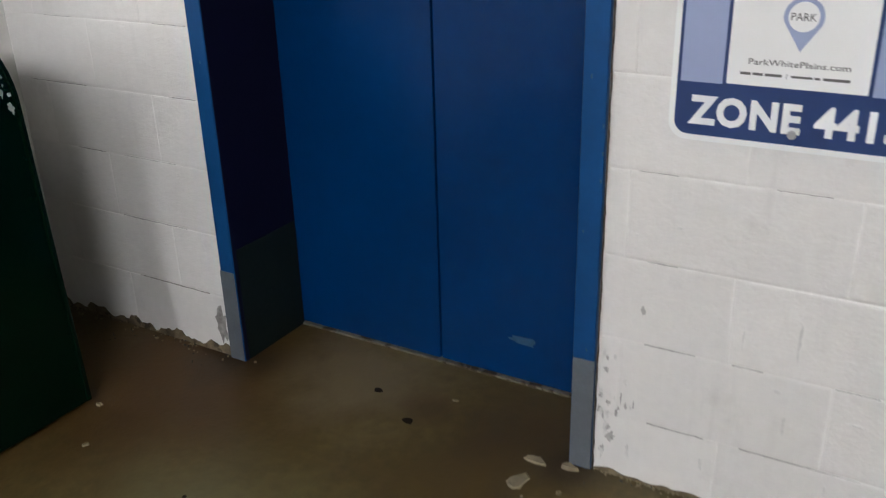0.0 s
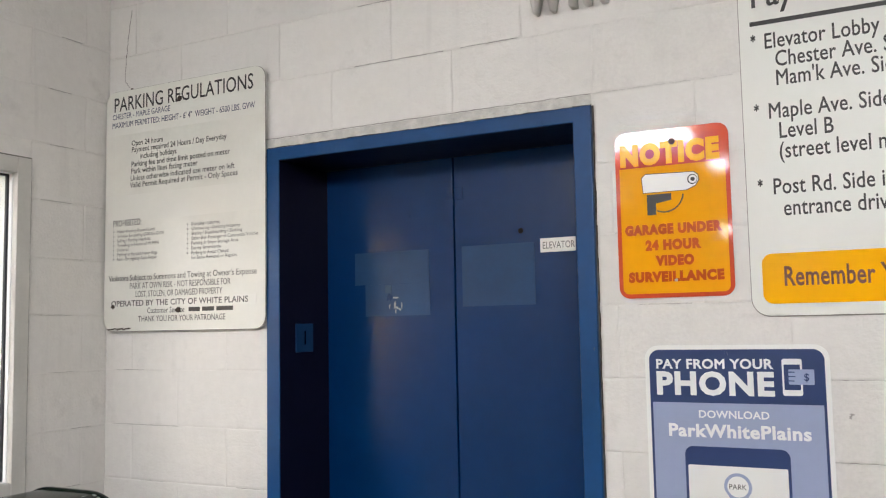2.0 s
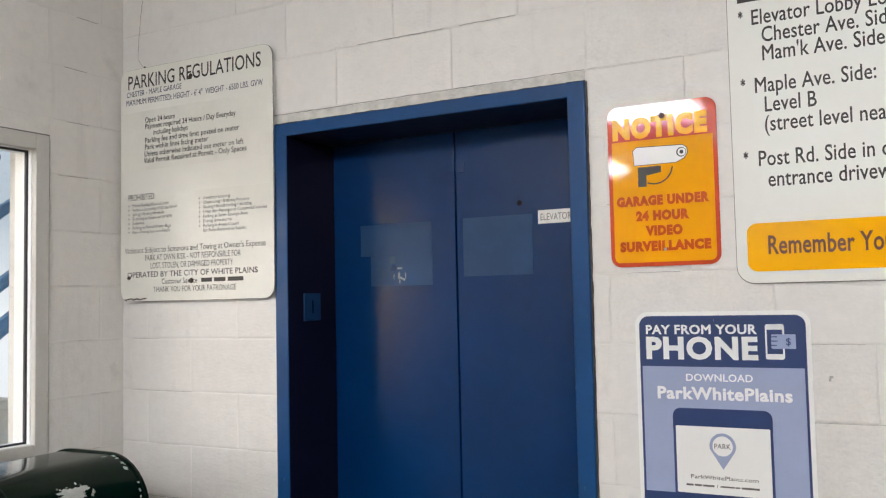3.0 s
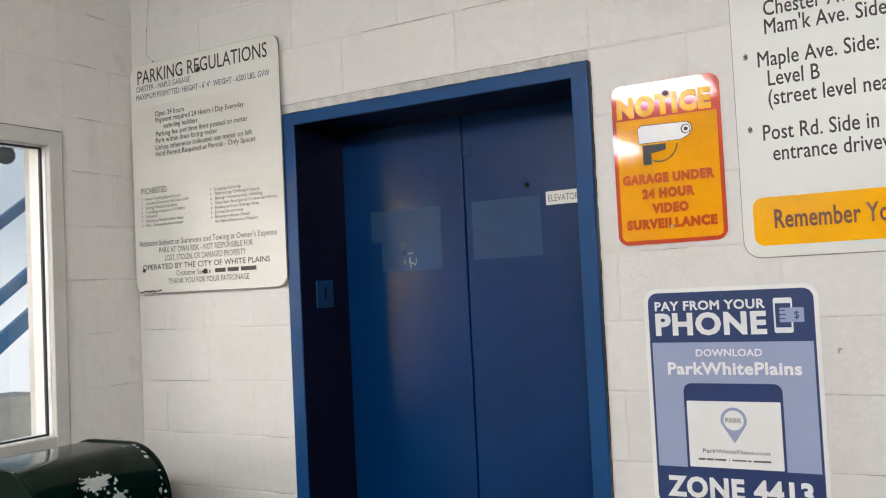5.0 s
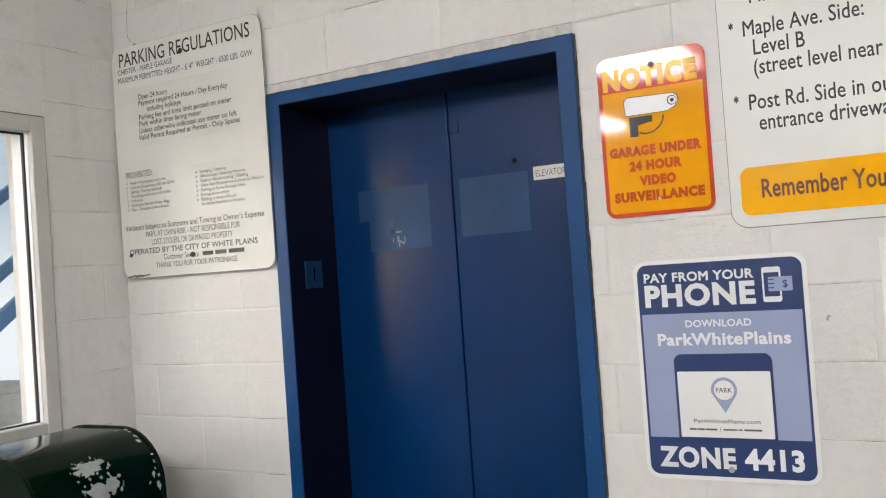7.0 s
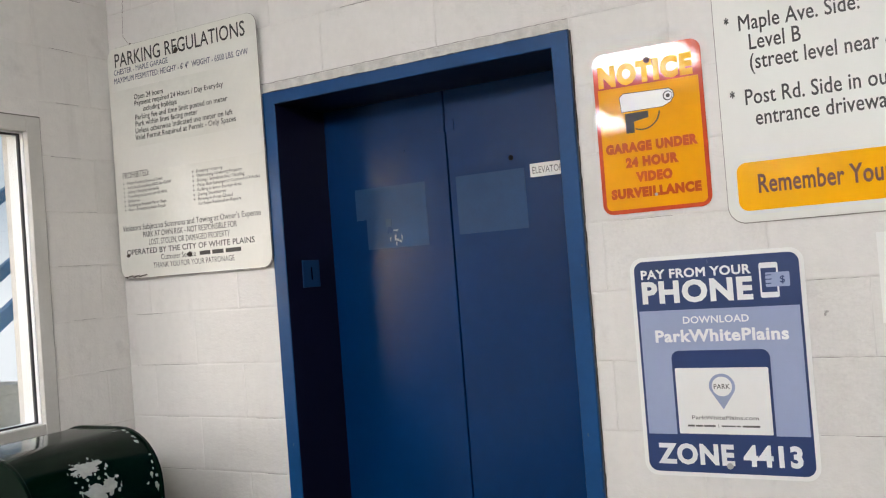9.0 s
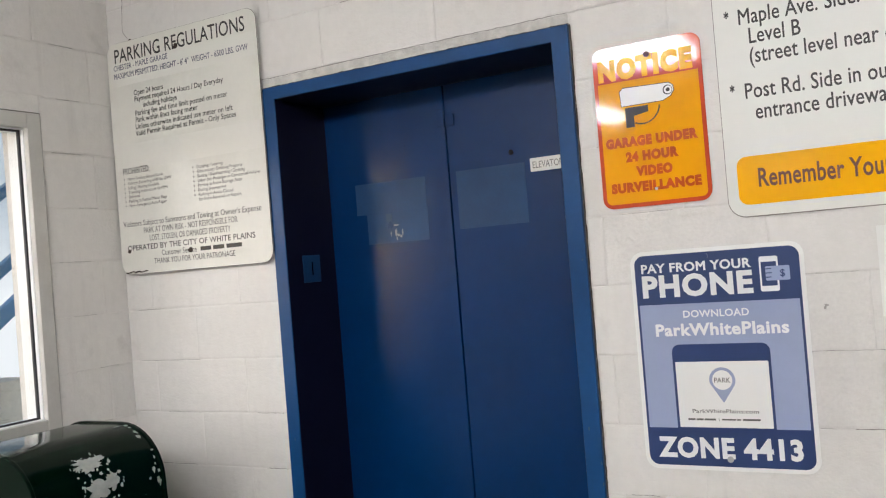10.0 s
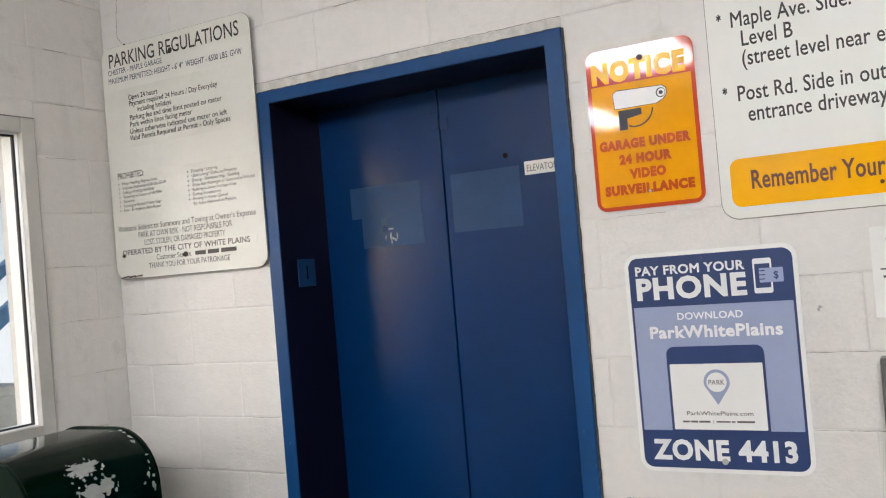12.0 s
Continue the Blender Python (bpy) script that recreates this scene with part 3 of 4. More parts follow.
# phone and banknote symbol
part("phone_symbol", plate(1.577, 1.6245, 1.331, 1.4235, 0.006, -0.0066, -0.0058), white_vinyl, pay)
part("symbol_screen", box(1.5815, 1.620, -0.0072, -0.0066, 1.3455, 1.409), navy, pay)
part("note_symbol", plate(1.592, 1.6525, 1.359, 1.397, 0.003, -0.0078, -0.0072), periwinkle, pay)
bars(((1.585, 1.607, 1.389, 0.0026), (1.588, 1.608, 1.378, 0.0026), (1.582, 1.606, 1.367, 0.0026)), -0.0084, navy, pay, "speed_line")
lettering("$", 1.6285, 1.6405, 1.369, 0.018, -0.0084, navy, pay, 0.015)
screw(1.462, 0.884, -0.0058, steel, pay, 0.0085)
screw(1.440, 1.436, -0.0058, navy, pay, 0.0065)

# ---- notice sign ----
note = thing("notice_sign", (1.32, -0.004, 1.588), "orange and red video surveillance notice on the block wall", "sign", "wall signs")
part("sign_plate", plate(1.1665, 1.4735, 1.587, 2.046, 0.03, -0.005, -0.0025), red, note, "glossy red sheet")
part("orange_field", prism([(x, 1.9445 if z > 1.9 else z) for x, z in outline(1.178, 1.4625, 1.5985, 1.96, 0.016)[0:1] + [(1.4625, 1.9445), (1.178, 1.9445)] + outline(1.178, 1.4625, 1.5985, 1.96, 0.016)[18:]][1:], -0.0058, -0.005), orange, note)
lettering("NOTICE", 1.181, 1.449, 1.955, 0.05, -0.0056, yellow, note, 0.075)
for s, x0, x1, z in (("GARAGE UNDER", 1.188, 1.448, 1.7605), ("24 HOUR", 1.243, 1.392, 1.7175), ("VIDEO", 1.269, 1.372, 1.675), ("SURVEILLANCE", 1.194, 1.448, 1.632)):
    lettering(s, x0, x1, z, 0.0235, -0.0064, red_ink, note, 0.075)
cam_pts = [(1.243, 1.874), (1.36, 1.874), (1.382, 1.884), (1.392, 1.898), (1.39, 1.912), (1.38, 1.92), (1.25, 1.924), (1.24, 1.915)]
part("camera_outline", prism([(1.2415, 1.8725), (1.361, 1.8725), (1.384, 1.8825), (1.3945, 1.898), (1.392, 1.9135), (1.381, 1.922), (1.25, 1.9265), (1.238, 1.916)], -0.0062, -0.0058), black_ink, note)
part("camera_body", prism(cam_pts, -0.0068, -0.0062), white_vinyl, note)
part("camera_lens", disc(1.376, 1.901, 0.0135, -0.0072, -0.0068), black_ink, note)
part("camera_lens", disc(1.377, 1.901, 0.011, -0.0076, -0.0072), white_vinyl, note)
part("camera_lens", disc(1.377, 1.901, 0.0055, -0.008, -0.0076), black_ink, note)
part("camera_mount", prism([(1.252, 1.812), (1.276, 1.812), (1.276, 1.843), (1.318, 1.85), (1.318, 1.868), (1.252, 1.868)], -0.0064, -0.0058), black_ink, note)
arc = [(1.30 + 0.052 * math.cos(radians(a)), 1.868 + 0.052 * math.sin(radians(a))) for a in range(-115, 1, 10)]
arc += [(1.30 + 0.048 * math.cos(radians(a)), 1.868 + 0.048 * math.sin(radians(a))) for a in range(-5, -116, -10)]
part("camera_cable", prism(arc, -0.0064, -0.0058), black_ink, note)
screw(1.325, 2.009, -0.0058, rust, note, 0.0085)
screw(1.323, 1.633, -0.0062, steel, note, 0.0042)

# ---- directions sign ----
big = thing("directions_sign", (1.97, -0.006, 1.532), "large white pay station directions sign with black lettering", "sign", "wall signs")
# slightly larger dark plate draws the shadow line round the sign
part("sheet_edge", plate(1.5118, 2.4322, 1.5292, 2.602, 0.047, -0.0052, -0.0022), grime, big, "dark rim standing in for the shadow line round the sheet")
part("sign_plate", plate(1.514, 2.43, 1.532, 2.60, 0.045, -0.007, -0.0035), white_sign, big, "white enamel sheet")
part("amber_field", plate(1.542, 2.40, 1.562, 1.690, 0.026, -0.0078, -0.007), yellow, big)
part("heading_rule", box(1.541, 2.40, -0.0076, -0.007, 2.288, 2.300), black_ink, big)
Y = -0.0076
lettering("Pay", 1.548, 1.652, 2.338, 0.065, Y, black_ink, big, 0.012)
for s, x, z in (("Elevator Lobby Loc", 1.576, 2.224), ("Chester Ave. Side o", 1.600, 2.174), ("Mam'k Ave. Side o", 1.600, 2.124), ("Maple Ave. Side:", 1.578, 2.039), ("Level B", 1.601, 1.986), ("(street level near ex", 1.599, 1.934), ("Post Rd. Side in outs", 1.580, 1.842), ("entrance driveway", 1.602, 1.786)):
    lettering(s, x, x + 0.128 * 1.0, z, 0.040, Y, black_ink, big, 0.010, ref="Level B")
for z in (2.224, 2.039, 1.842):
    lettering("*", 1.5415, 1.554, z + 0.012, 0.027, Y, black_ink, big, 0.03)
lettering("Remember Your", 1.595, 1.803, 1.608, 0.047, -0.0084, brown_ink, big, 0.02, ref="Remember")
screw(1.903, 1.590, -0.0078, rust, big, 0.0055)

# ---- regulations sign ----
reg = thing("regulations_sign", (-0.446, -0.004, 1.527), "aged white parking regulations sign with small black print", "sign", "wall signs")
# dark plate behind the sheet stands in for its shadow on the wall
part("sheet_edge", plate(-0.8302, -0.0600, 1.5238, 2.4395, 0.047, -0.0042, -0.0018), grime, reg, "dark rim standing in for the shadow line round the sheet")
part("sign_plate", plate(-0.829, -0.062, 1.526, 2.438, 0.045, -0.006, -0.0025), old_sign, reg, "yellowed white enamel sheet")
part("pasted_strip", box(-0.815, -0.075, -0.0066, -0.006, 2.268, 2.353), tape, reg, "pasted strip with printed limits")
part("pasted_strip", box(-0.815, -0.075, -0.0066, -0.006, 1.935, 2.035), tape, reg, "blank pasted strip")
part("pasted_strip", box(-0.805, -0.10, -0.0066, -0.006, 1.611, 1.645), tape, reg, "pasted strip with the owner's line")
Y = -0.0072
lettering("PARKING REGULATIONS", -0.786, -0.112, 2.361, 0.053, Y, black_ink, reg, 0.006)
lettering("CHESTER - MAPLE GARAGE", -0.795, -0.50, 2.331, 0.0205, Y, blue_ink, reg, 0.008)
lettering("MAXIMUM PERMITTED: HEIGHT - 6' 4\"  WEIGHT - 6500 LBS. GVW", -0.796, -0.104, 2.298, 0.0215, Y, blue_ink, reg, 0.008, tilt=-0.01)
for s, x0, x1, z in (("Open 24 hours", -0.693, -0.535, 2.221), ("Payment required 24 Hours / Day Everyday", -0.692, -0.232, 2.196), ("including holidays", -0.648, -0.468, 2.169), ("Parking fee and time limit posted on meter", -0.693, -0.216, 2.141), ("Park within lines facing meter", -0.694, -0.366, 2.115), ("Unless otherwise indicated use meter on left", -0.697, -0.196, 2.088), ("Valid Permit Required at Permit - Only Spaces", -0.700, -0.182, 2.062)):
    lettering(s, x0, x1, z, 0.0195, Y, black_ink, reg, 0.008)
lettering("PROHIBITED:", -0.785, -0.640, 1.919, 0.024, Y, black_ink, reg)
print_ink = material("faint small print", (0.06, 0.058, 0.055), 0.5)
for i, (s, w) in enumerate((("Meter Feeding Beyond Limit", 0.193), ("Vehicles Exceeding 6500 lbs GVW", 0.237), ("Selling / Posting Handbills", 0.170), ("Traveling in Excess of 10 MPH", 0.212), ("Deliveries", 0.062), ("Parking at Rented Meter Bags", 0.205), ("Non - Emergency Auto Repair", 0.203))):
    z = 1.894 - i * 0.0174
    bars(((-0.785, -0.780, z + 0.003, 0.005),), Y, grey_ink, reg, "bullet")
    lettering(s, -0.763, -0.763 + w, z, 0.0118, Y, print_ink, reg)
for i, (s, w) in enumerate((("Dumping / Littering", 0.130), ("Obstructing / Defacing Property", 0.222), ("Skating / Skateboarding / Sledding", 0.232), ("Other than Passenger or Commercial Vehicles", 0.303), ("Parking in Snow Storage Area", 0.215), ("During Snowstorms", 0.138), ("Parking in Areas Closed", 0.170), ("for Snow Removal or Repairs", 0.208))):
    z = 1.899 - i * 0.0174
    if i < 7:
        bars(((-0.415, -0.410, z + 0.003, 0.005),), Y, grey_ink, reg, "bullet")
    lettering(s, -0.393, -0.393 + w, z, 0.0118, Y, print_ink, reg)
for s, x0, x1, z, c, b in (("Violators Subject to Summons and Towing at Owner's Expense", -0.805, -0.098, 1.713, 0.0215, 0.0), ("PARK AT OWN RISK - NOT RESPONSIBLE FOR", -0.695, -0.213, 1.682, 0.0215, 0.0), ("LOST, STOLEN, OR DAMAGED PROPERTY", -0.665, -0.250, 1.651, 0.0215, 0.0), ("OPERATED BY THE CITY OF WHITE PLAINS", -0.790, -0.135, 1.6185, 0.0205, 0.012), ("Customer Service", -0.606, -0.425, 1.590, 0.0205, 0.0), ("THANK YOU FOR YOUR PATRONAGE", -0.650, -0.236, 1.560, 0.0205, 0.0)):
    lettering(s, x0, x1, z, c, Y, black_ink, reg, b)
bars(((-0.405, -0.352, 1.592, 0.015), (-0.342, -0.287, 1.592, 0.015), (-0.276, -0.202, 1.592, 0.015)), Y, black_ink, reg)
for i, (x, z) in enumerate(((-0.452, 2.372), (-0.452, 1.600))):
    part("rust_stain", blob(x - 0.004, z - 0.003, 0.012, 0.007, -0.0076, -0.0072, 50 + i, 0.3), dark_rust, reg, "rusty stain around a screw")
    screw(x, z, -0.0076, dark_rust, reg, 0.009)
part("rust_stain", blob(-0.782, 1.617, 0.009, 0.007, -0.0076, -0.0072, 54, 0.4), dark_rust, reg)
for i in range(9):
    part("rust_stain", blob(-0.80 + 0.013 * i + 0.004 * math.sin(i * 7), 1.532 + 0.002 * (i % 3), 0.009, 0.0025, -0.0072, -0.006, 60 + i, 0.5), dark_rust, reg)

# the sheet stands off the wall on washers
for x, z in ((-0.452, 2.372), (-0.452, 1.600)):
    part("washer", disc(x, z, 0.011, -0.003, 0.0145, 14), dark_rust, reg)
reg.scale = (0.9943, 1.0, 0.9943)
reg.location += Vector((0.014, -0.0145, 0.0))

# ---- raised letters above the door ----
for ch, x0, x1 in (("W", 0.912, 1.042), ("H", 1.056, 1.118), ("I", 1.145, 1.165), ("T", 1.178, 1.252)):
    lt = thing("raised_letter", ((x0 + x1) / 2, 0.0, 2.437), "raised white block letter fixed above the elevator", "letter", "raised letters")
    me = glyphs(ch, 0.0, 0.05)
    lo, hi = span(me)
    bm = bmesh.new()
    bm.from_mesh(me)
    for v in bm.verts:
        v.co = Vector((x0 + (v.co.x - lo) * (x1 - x0) / (hi - lo), -0.036, 2.437 + v.co.y * 0.14 / CAP))
    ex = bmesh.ops.extrude_face_region(bm, geom=bm.faces[:])
    for g in ex["geom"]:
        if isinstance(g, bmesh.types.BMVert):
            g.co.y = -0.0005
    bmesh.ops.recalc_face_normals(bm, faces=bm.faces[:])
    part("letter_body", bm, white_metal, lt)

# ---- things beside the pay sign ----
sheet = thing("paper_notice", (1.94, -0.004, 1.256), "white printed paper notice curling off the wall", "notice")
bm = bmesh.new()
cols = []
for i in range(13):
    z = 1.48 - 0.224 * i / 12
    out = 0.002 + 0.022 * max(0.0, (i - 6) / 6) ** 2
    cols.append([bm.verts.new((x, -out, z)) for x in (1.862, 1.95, 2.078)])
for a, b in zip(cols, cols[1:]):
    for k in range(2):
        bm.faces.new((a[k], b[k], b[k + 1], a[k + 1]))
back = [[bm.verts.new(v.co + Vector((0, 0.0006, 0))) for v in row] for row in cols]
for a, b in zip(back, back[1:]):
    for k in range(2):
        bm.faces.new((a[k + 1], b[k + 1], b[k], a[k]))
bmesh.ops.recalc_face_normals(bm, faces=bm.faces[:])
part("sheet", bm, paper, sheet)
bars(((1.898, 2.05, 1.440, 0.012), (1.88, 2.06, 1.372, 0.004), (1.885, 2.05, 1.352, 0.006)), -0.0036, grey_ink, sheet)
station = thing("wall_box", (2.0, -0.03, 0.85), "grey metal box mounted on the block wall", "box")
part("body", box(1.862, 2.15, -0.06, -0.001, 0.86, 1.160, 0.006), plastic_grey, station)
part("cover", box(1.868, 2.144, -0.066, -0.0605, 0.868, 1.152, 0.003), plastic_grey, station)
part("latch", box(2.12, 2.135, -0.072, -0.0665, 1.0, 1.03, 0.002), steel, station)

# ---- mailbox ----
mb = thing("relay_mailbox", (-0.545, -0.62, 0.0), "dark green steel relay mailbox with chipped paint under the window", "mailbox")
MX0, MX1, MY0, MY1, MZ, MR = -0.815, -0.262, -0.865, -0.385, 1.028, 0.185


def arch(inset, n=10):
    x0, x1, z1, r = MX0 + inset, MX1 - inset, MZ - inset, MR - inset
    pts = [(x0, 0.012), (x1 + 0.034, 0.012)]
    for cx, a in ((x1 - r, 0), (x0 + r, 90)):
        for i in range(n + 1):
            t = radians(a + 90 * i / n)
            pts.append((cx + r * math.cos(t), z1 - r + r * math.sin(t)))
    return pts


bm = prism(arch(0.006), MY0 + 0.012, MY1 - 0.012)
bmesh.ops.split_edges(bm, edges=list({e for f in bm.faces if len(f.verts) > 4 for e in f.edges}))
body = part("body", bm, olive, mb)
for p in body.data.polygons:
    p.use_smooth = len(p.vertices) == 4 and p.center.z > 0.6
for y in (MY0, MY1 - 0.014):
    rim = prism(arch(0.0), y, y + 0.014)
    bmesh.ops.bevel(rim, geom=[e for e in rim.edges if len(e.link_faces) == 2 and e.calc_face_angle(0) > 1.0], offset=0.003, segments=2, affect="EDGES", profile=0.5)
    part("end_panel", rim, olive, mb)
for x in (MX0 + 0.05, MX1 - 0.02):
    for y in (MY0 + 0.05, MY1 - 0.05):
        part("foot_pad", box(x - 0.02, x + 0.02, y - 0.02, y + 0.02, 0.0, 0.0125, 0.002, 1), olive, mb)
part("door_edge", box(MX1 + 0.0, MX1 + 0.008, MY0 + 0.05, MY0 + 0.062, 0.10, 0.72, 0.002), olive, mb)


def shoulder(y, s):
    """A place on the mailbox's curved front shoulder: s runs in metres down from the top of the curve."""
    r = MR - 0.006
    cx, cz = MX1 - 0.006 - r, MZ - 0.006 - r
    a = math.pi / 2 - s / r
    if a > 0:
        return Vector((cx + r * math.cos(a), y, cz + r * math.sin(a))), Vector((math.cos(a), 0, math.sin(a)))
    return Vector((cx + r, y, cz + a * r)), Vector((1, 0, 0))


def flake(y, s, ry, rs, seed, mat, rough=0.34, n=44):
    """A bare spot with a ragged edge where the paint came off."""
    bm = bmesh.new()
    c, nv = shoulder(y, s)
    mid = bm.verts.new(c + nv * 0.0012)
    ring = []
    for i in range(n):
        a = 2 * math.pi * i / n
        d = Vector((math.cos(a), math.sin(a), seed * 1.7))
        k = max(0.25, 1 + rough * 1.6 * noise.noise(d * 1.3) + rough * 1.3 * noise.noise(d * 4.0) + rough * 0.9 * noise.noise(d * 11.0) + (rnd.random() - 0.5) * 0.18)
        p, nv = shoulder(y + ry * k * math.cos(a), s + rs * k * math.sin(a))
        ring.append(bm.verts.new(p + nv * 0.001))
    for i in range(n):
        bm.faces.new((mid, ring[i], ring[(i + 1) % n]))
    bmesh.ops.recalc_face_normals(bm, faces=bm.faces[:])
    return part("paint_chip", bm, mat, mb, "bare pale spot in the paint")


spots = [(-0.645, 0.165, 0.042, 0.020), (-0.605, 0.155, 0.020, 0.010), (-0.69, 0.172, 0.014, 0.008), (-0.625, 0.245, 0.045, 0.030), (-0.585, 0.235, 0.022, 0.024), (-0.665, 0.275, 0.022, 0.014), (-0.62, 0.205, 0.006, 0.005), (-0.66, 0.20, 0.005, 0.005), (-0.70, 0.20, 0.004, 0.004), (-0.42, 0.115, 0.007, 0.008), (-0.425, 0.24, 0.006, 0.010), (-0.41, 0.28, 0.008, 0.008), (-0.445, 0.265, 0.005, 0.004), (-0.44, 0.03, 0.010, 0.003), (-0.47, 0.31, 0.004, 0.004), (-0.43, 0.40, 0.005, 0.005), (-0.42, 0.62, 0.005, 0.004), (-0.445, 0.34, 0.005, 0.008), (-0.415, 0.33, 0.004, 0.006), (-0.64, 0.322, 0.04, 0.003)]
rnd = random.Random(21)
for _ in range(14):
    spots.append((-0.404 - 0.012 * rnd.random(), 0.02 + 0.33 * rnd.random(), 0.0025 + 0.004 * rnd.random(), 0.002 + 0.006 * rnd.random()))
for _ in range(34):
    a, k = rnd.uniform(0, 6.283), rnd.uniform(0.9, 1.45)
    y, down, ry, rs = ((-0.645, 0.165, 0.055, 0.024), (-0.62, 0.25, 0.055, 0.042))[rnd.random() < 0.5]
    spots.append((y + ry * k * math.cos(a), down + rs * k * math.sin(a), rnd.uniform(0.0015, 0.006), rnd.uniform(0.002, 0.006)))
for i, (y, s, ry, rs) in enumerate(spots):
    flake(y, s, ry, rs, 80 + i, chip_paint)

# ---- floor debris and marks ----
def litter(name, x, y, rx, ry, h, seed, mat, label, category="debris"):
    rnd = random.Random(seed)
    bm = bmesh.new()
    n = 9
    lo, hi = [], []
    for i in range(n):
        a = 2 * math.pi * i / n
        k = 0.65 + 0.6 * rnd.random()
        lo.append(bm.verts.new((x + rx * k * math.cos(a), y + ry * k * math.sin(a), 0.0)))
        hi.append(bm.verts.new((x + rx * k * 0.85 * math.cos(a), y + ry * k * 0.85 * math.sin(a), h * (0.7 + 0.5 * rnd.random()))))
    bm.faces.new(hi)
    bm.faces.new(lo[::-1])
    for i in range(n):
        j = (i + 1) % n
        bm.faces.new((lo[i], lo[j], hi[j], hi[i]))
    bmesh.ops.recalc_face_normals(bm, faces=bm.faces[:])
    return solid(name, bm, mat, label, category, kind="")


for i, (x, y, rx, ry, h) in enumerate(((0.966, -0.135, 0.030, 0.038, 0.004), (0.975, -0.04, 0.036, 0.013, 0.006), (1.055, -0.03, 0.026, 0.010, 0.010), (1.072, -0.128, 0.008, 0.007, 0.004), (-0.081, -0.531, 0.008, 0.009, 0.006), (0.45, -0.497, 0.005, 0.005, 0.004), (-0.205, -0.385, 0.014, 0.007, 0.005), (0.665, 0.1, 0.01, 0.006, 0.003), (0.03, 0.0, 0.006, 0.006, 0.003), (1.0, -0.18, 0.004, 0.004, 0.003))):
    litter("plaster_chip", x, y, rx, ry, h, 200 + i, debris_mat, "pale broken plaster chip lying on the floor")
for i, (x, y, r) in enumerate(((0.446, 0.045, 0.014), (0.60, -0.042, 0.017), (0.612, -0.483, 0.015), (0.30, -0.56, 0.006))):
    litter("gum_spot", x, y, r, r * 0.9, 0.0015, 220 + i, gum_mat, "dark flattened gum spot on the floor", "stain")

def crumbs(name, x0, x1, n, seed, depth, high, mat, label):
    """Loose crumbs of mortar and paint along the foot of the elevator wall."""
    rnd = random.Random(seed)
    bm = bmesh.new()
    for _ in range(n):
        x = rnd.uniform(x0, x1)
        r = rnd.uniform(0.002, 0.007)
        y = -rnd.random() ** 2 * depth
        m = Matrix.Translation((x, y, r * 0.3)) @ Euler((rnd.random() * 6, rnd.random() * 6, rnd.random() * 6)).to_matrix().to_4x4() @ Matrix.Diagonal((r * rnd.uniform(0.8, 2.2), r, r * high, 1))
        bmesh.ops.create_icosphere(bm, subdivisions=1, radius=0.6, matrix=m)
    ob = solid(name, bm, mat, label, "debris", kind="stuff")
    return ob


crumbs("mortar_crumbs", FX1 + 0.01, 2.4, 200, 5, 0.022, 0.8, debris_mat, "loose mortar crumbs along the foot of the wall")
crumbs("mortar_crumbs", XL, FX0 - 0.01, 60, 6, 0.04, 0.9, debris_mat, "loose mortar crumbs along the foot of the wall")
crumbs("dirt_crumbs", XL, FX0, 60, 7, 0.12, 0.5, caulk, "dark dirt crumbs on the floor by the wall")
crumbs("dirt_crumbs", FX1, 2.4, 60, 8, 0.08, 0.5, caulk, "dark dirt crumbs on the floor by the wall")

# broken lower edge of the plaster paint
rnd = random.Random(12)
foot = thing("broken_foot", (0.0, 0.0, 0.0), "crumbling dirty foot of the painted block wall", "wall damage")
for x0, x1, top in ((XL + 0.01, FX0 - 0.006, 0.034), (FX1 + 0.008, 2.3, 0.013)):
    n = int((x1 - x0) / 0.012)
    pts = [(x0, 0.0), (x1, 0.0)]
    for i in range(n + 1):
        pts.append((x1 - (x1 - x0) * i / n, top * (0.55 + 0.30 * rnd.random() + 0.30 * math.sin(i * 0.41) + 0.18 * math.sin(i * 1.13))))
    part("bare_edge", prism(pts, -0.0022, 0.003), bare_foot, foot, "bare broken edge along the floor")
part("bare_spot", blob(-0.085, 0.10, 0.022, 0.05, -0.0022, 0.002, 91, 0.4), grime, foot, "bare grey patch beside the frame")

scuffs = thing("scuff_marks", (1.2, -0.001, 0.05), "grey scuffs and drips on the white blocks", "stain")
for i, (x, z, rx, rz) in enumerate(((1.204, 0.455, 0.006, 0.010), (1.733, 1.288, 0.005, 0.003), (1.729, 1.281, 0.0025, 0.006), (1.145, 0.105, 0.010, 0.012), (1.132, 0.125, 0.006, 0.02), (1.53, 0.47, 0.003, 0.04), (1.50, 0.335, 0.008, 0.004), (1.52, 0.26, 0.004, 0.02), (1.36, 0.10, 0.004, 0.016), (1.62, 0.12, 0.003, 0.015), (1.27, 0.66, 0.006, 0.003), (1.18, 0.63, 0.003, 0.003), (1.66, 0.30, 0.015, 0.002), (1.42, 0.44, 0.002, 0.03), (1.19, 0.20, 0.003, 0.008))):
    part("scuff", blob(x, z, rx, rz, -0.0018, 0.0, 300 + i, 0.5), smudge if i < 4 else scuff_mat, scuffs)
rnd = random.Random(61)
for i in range(26):
    near = rnd.random() ** 2
    part("scuff", blob(FX1 + 0.012 + 0.09 * near, 0.03 + 0.30 * rnd.random(), rnd.uniform(0.0015, 0.005), rnd.uniform(0.003, 0.014), -0.0018, 0.0, 330 + i, 0.7), smudge if rnd.random() < 0.4 else scuff_mat, scuffs)


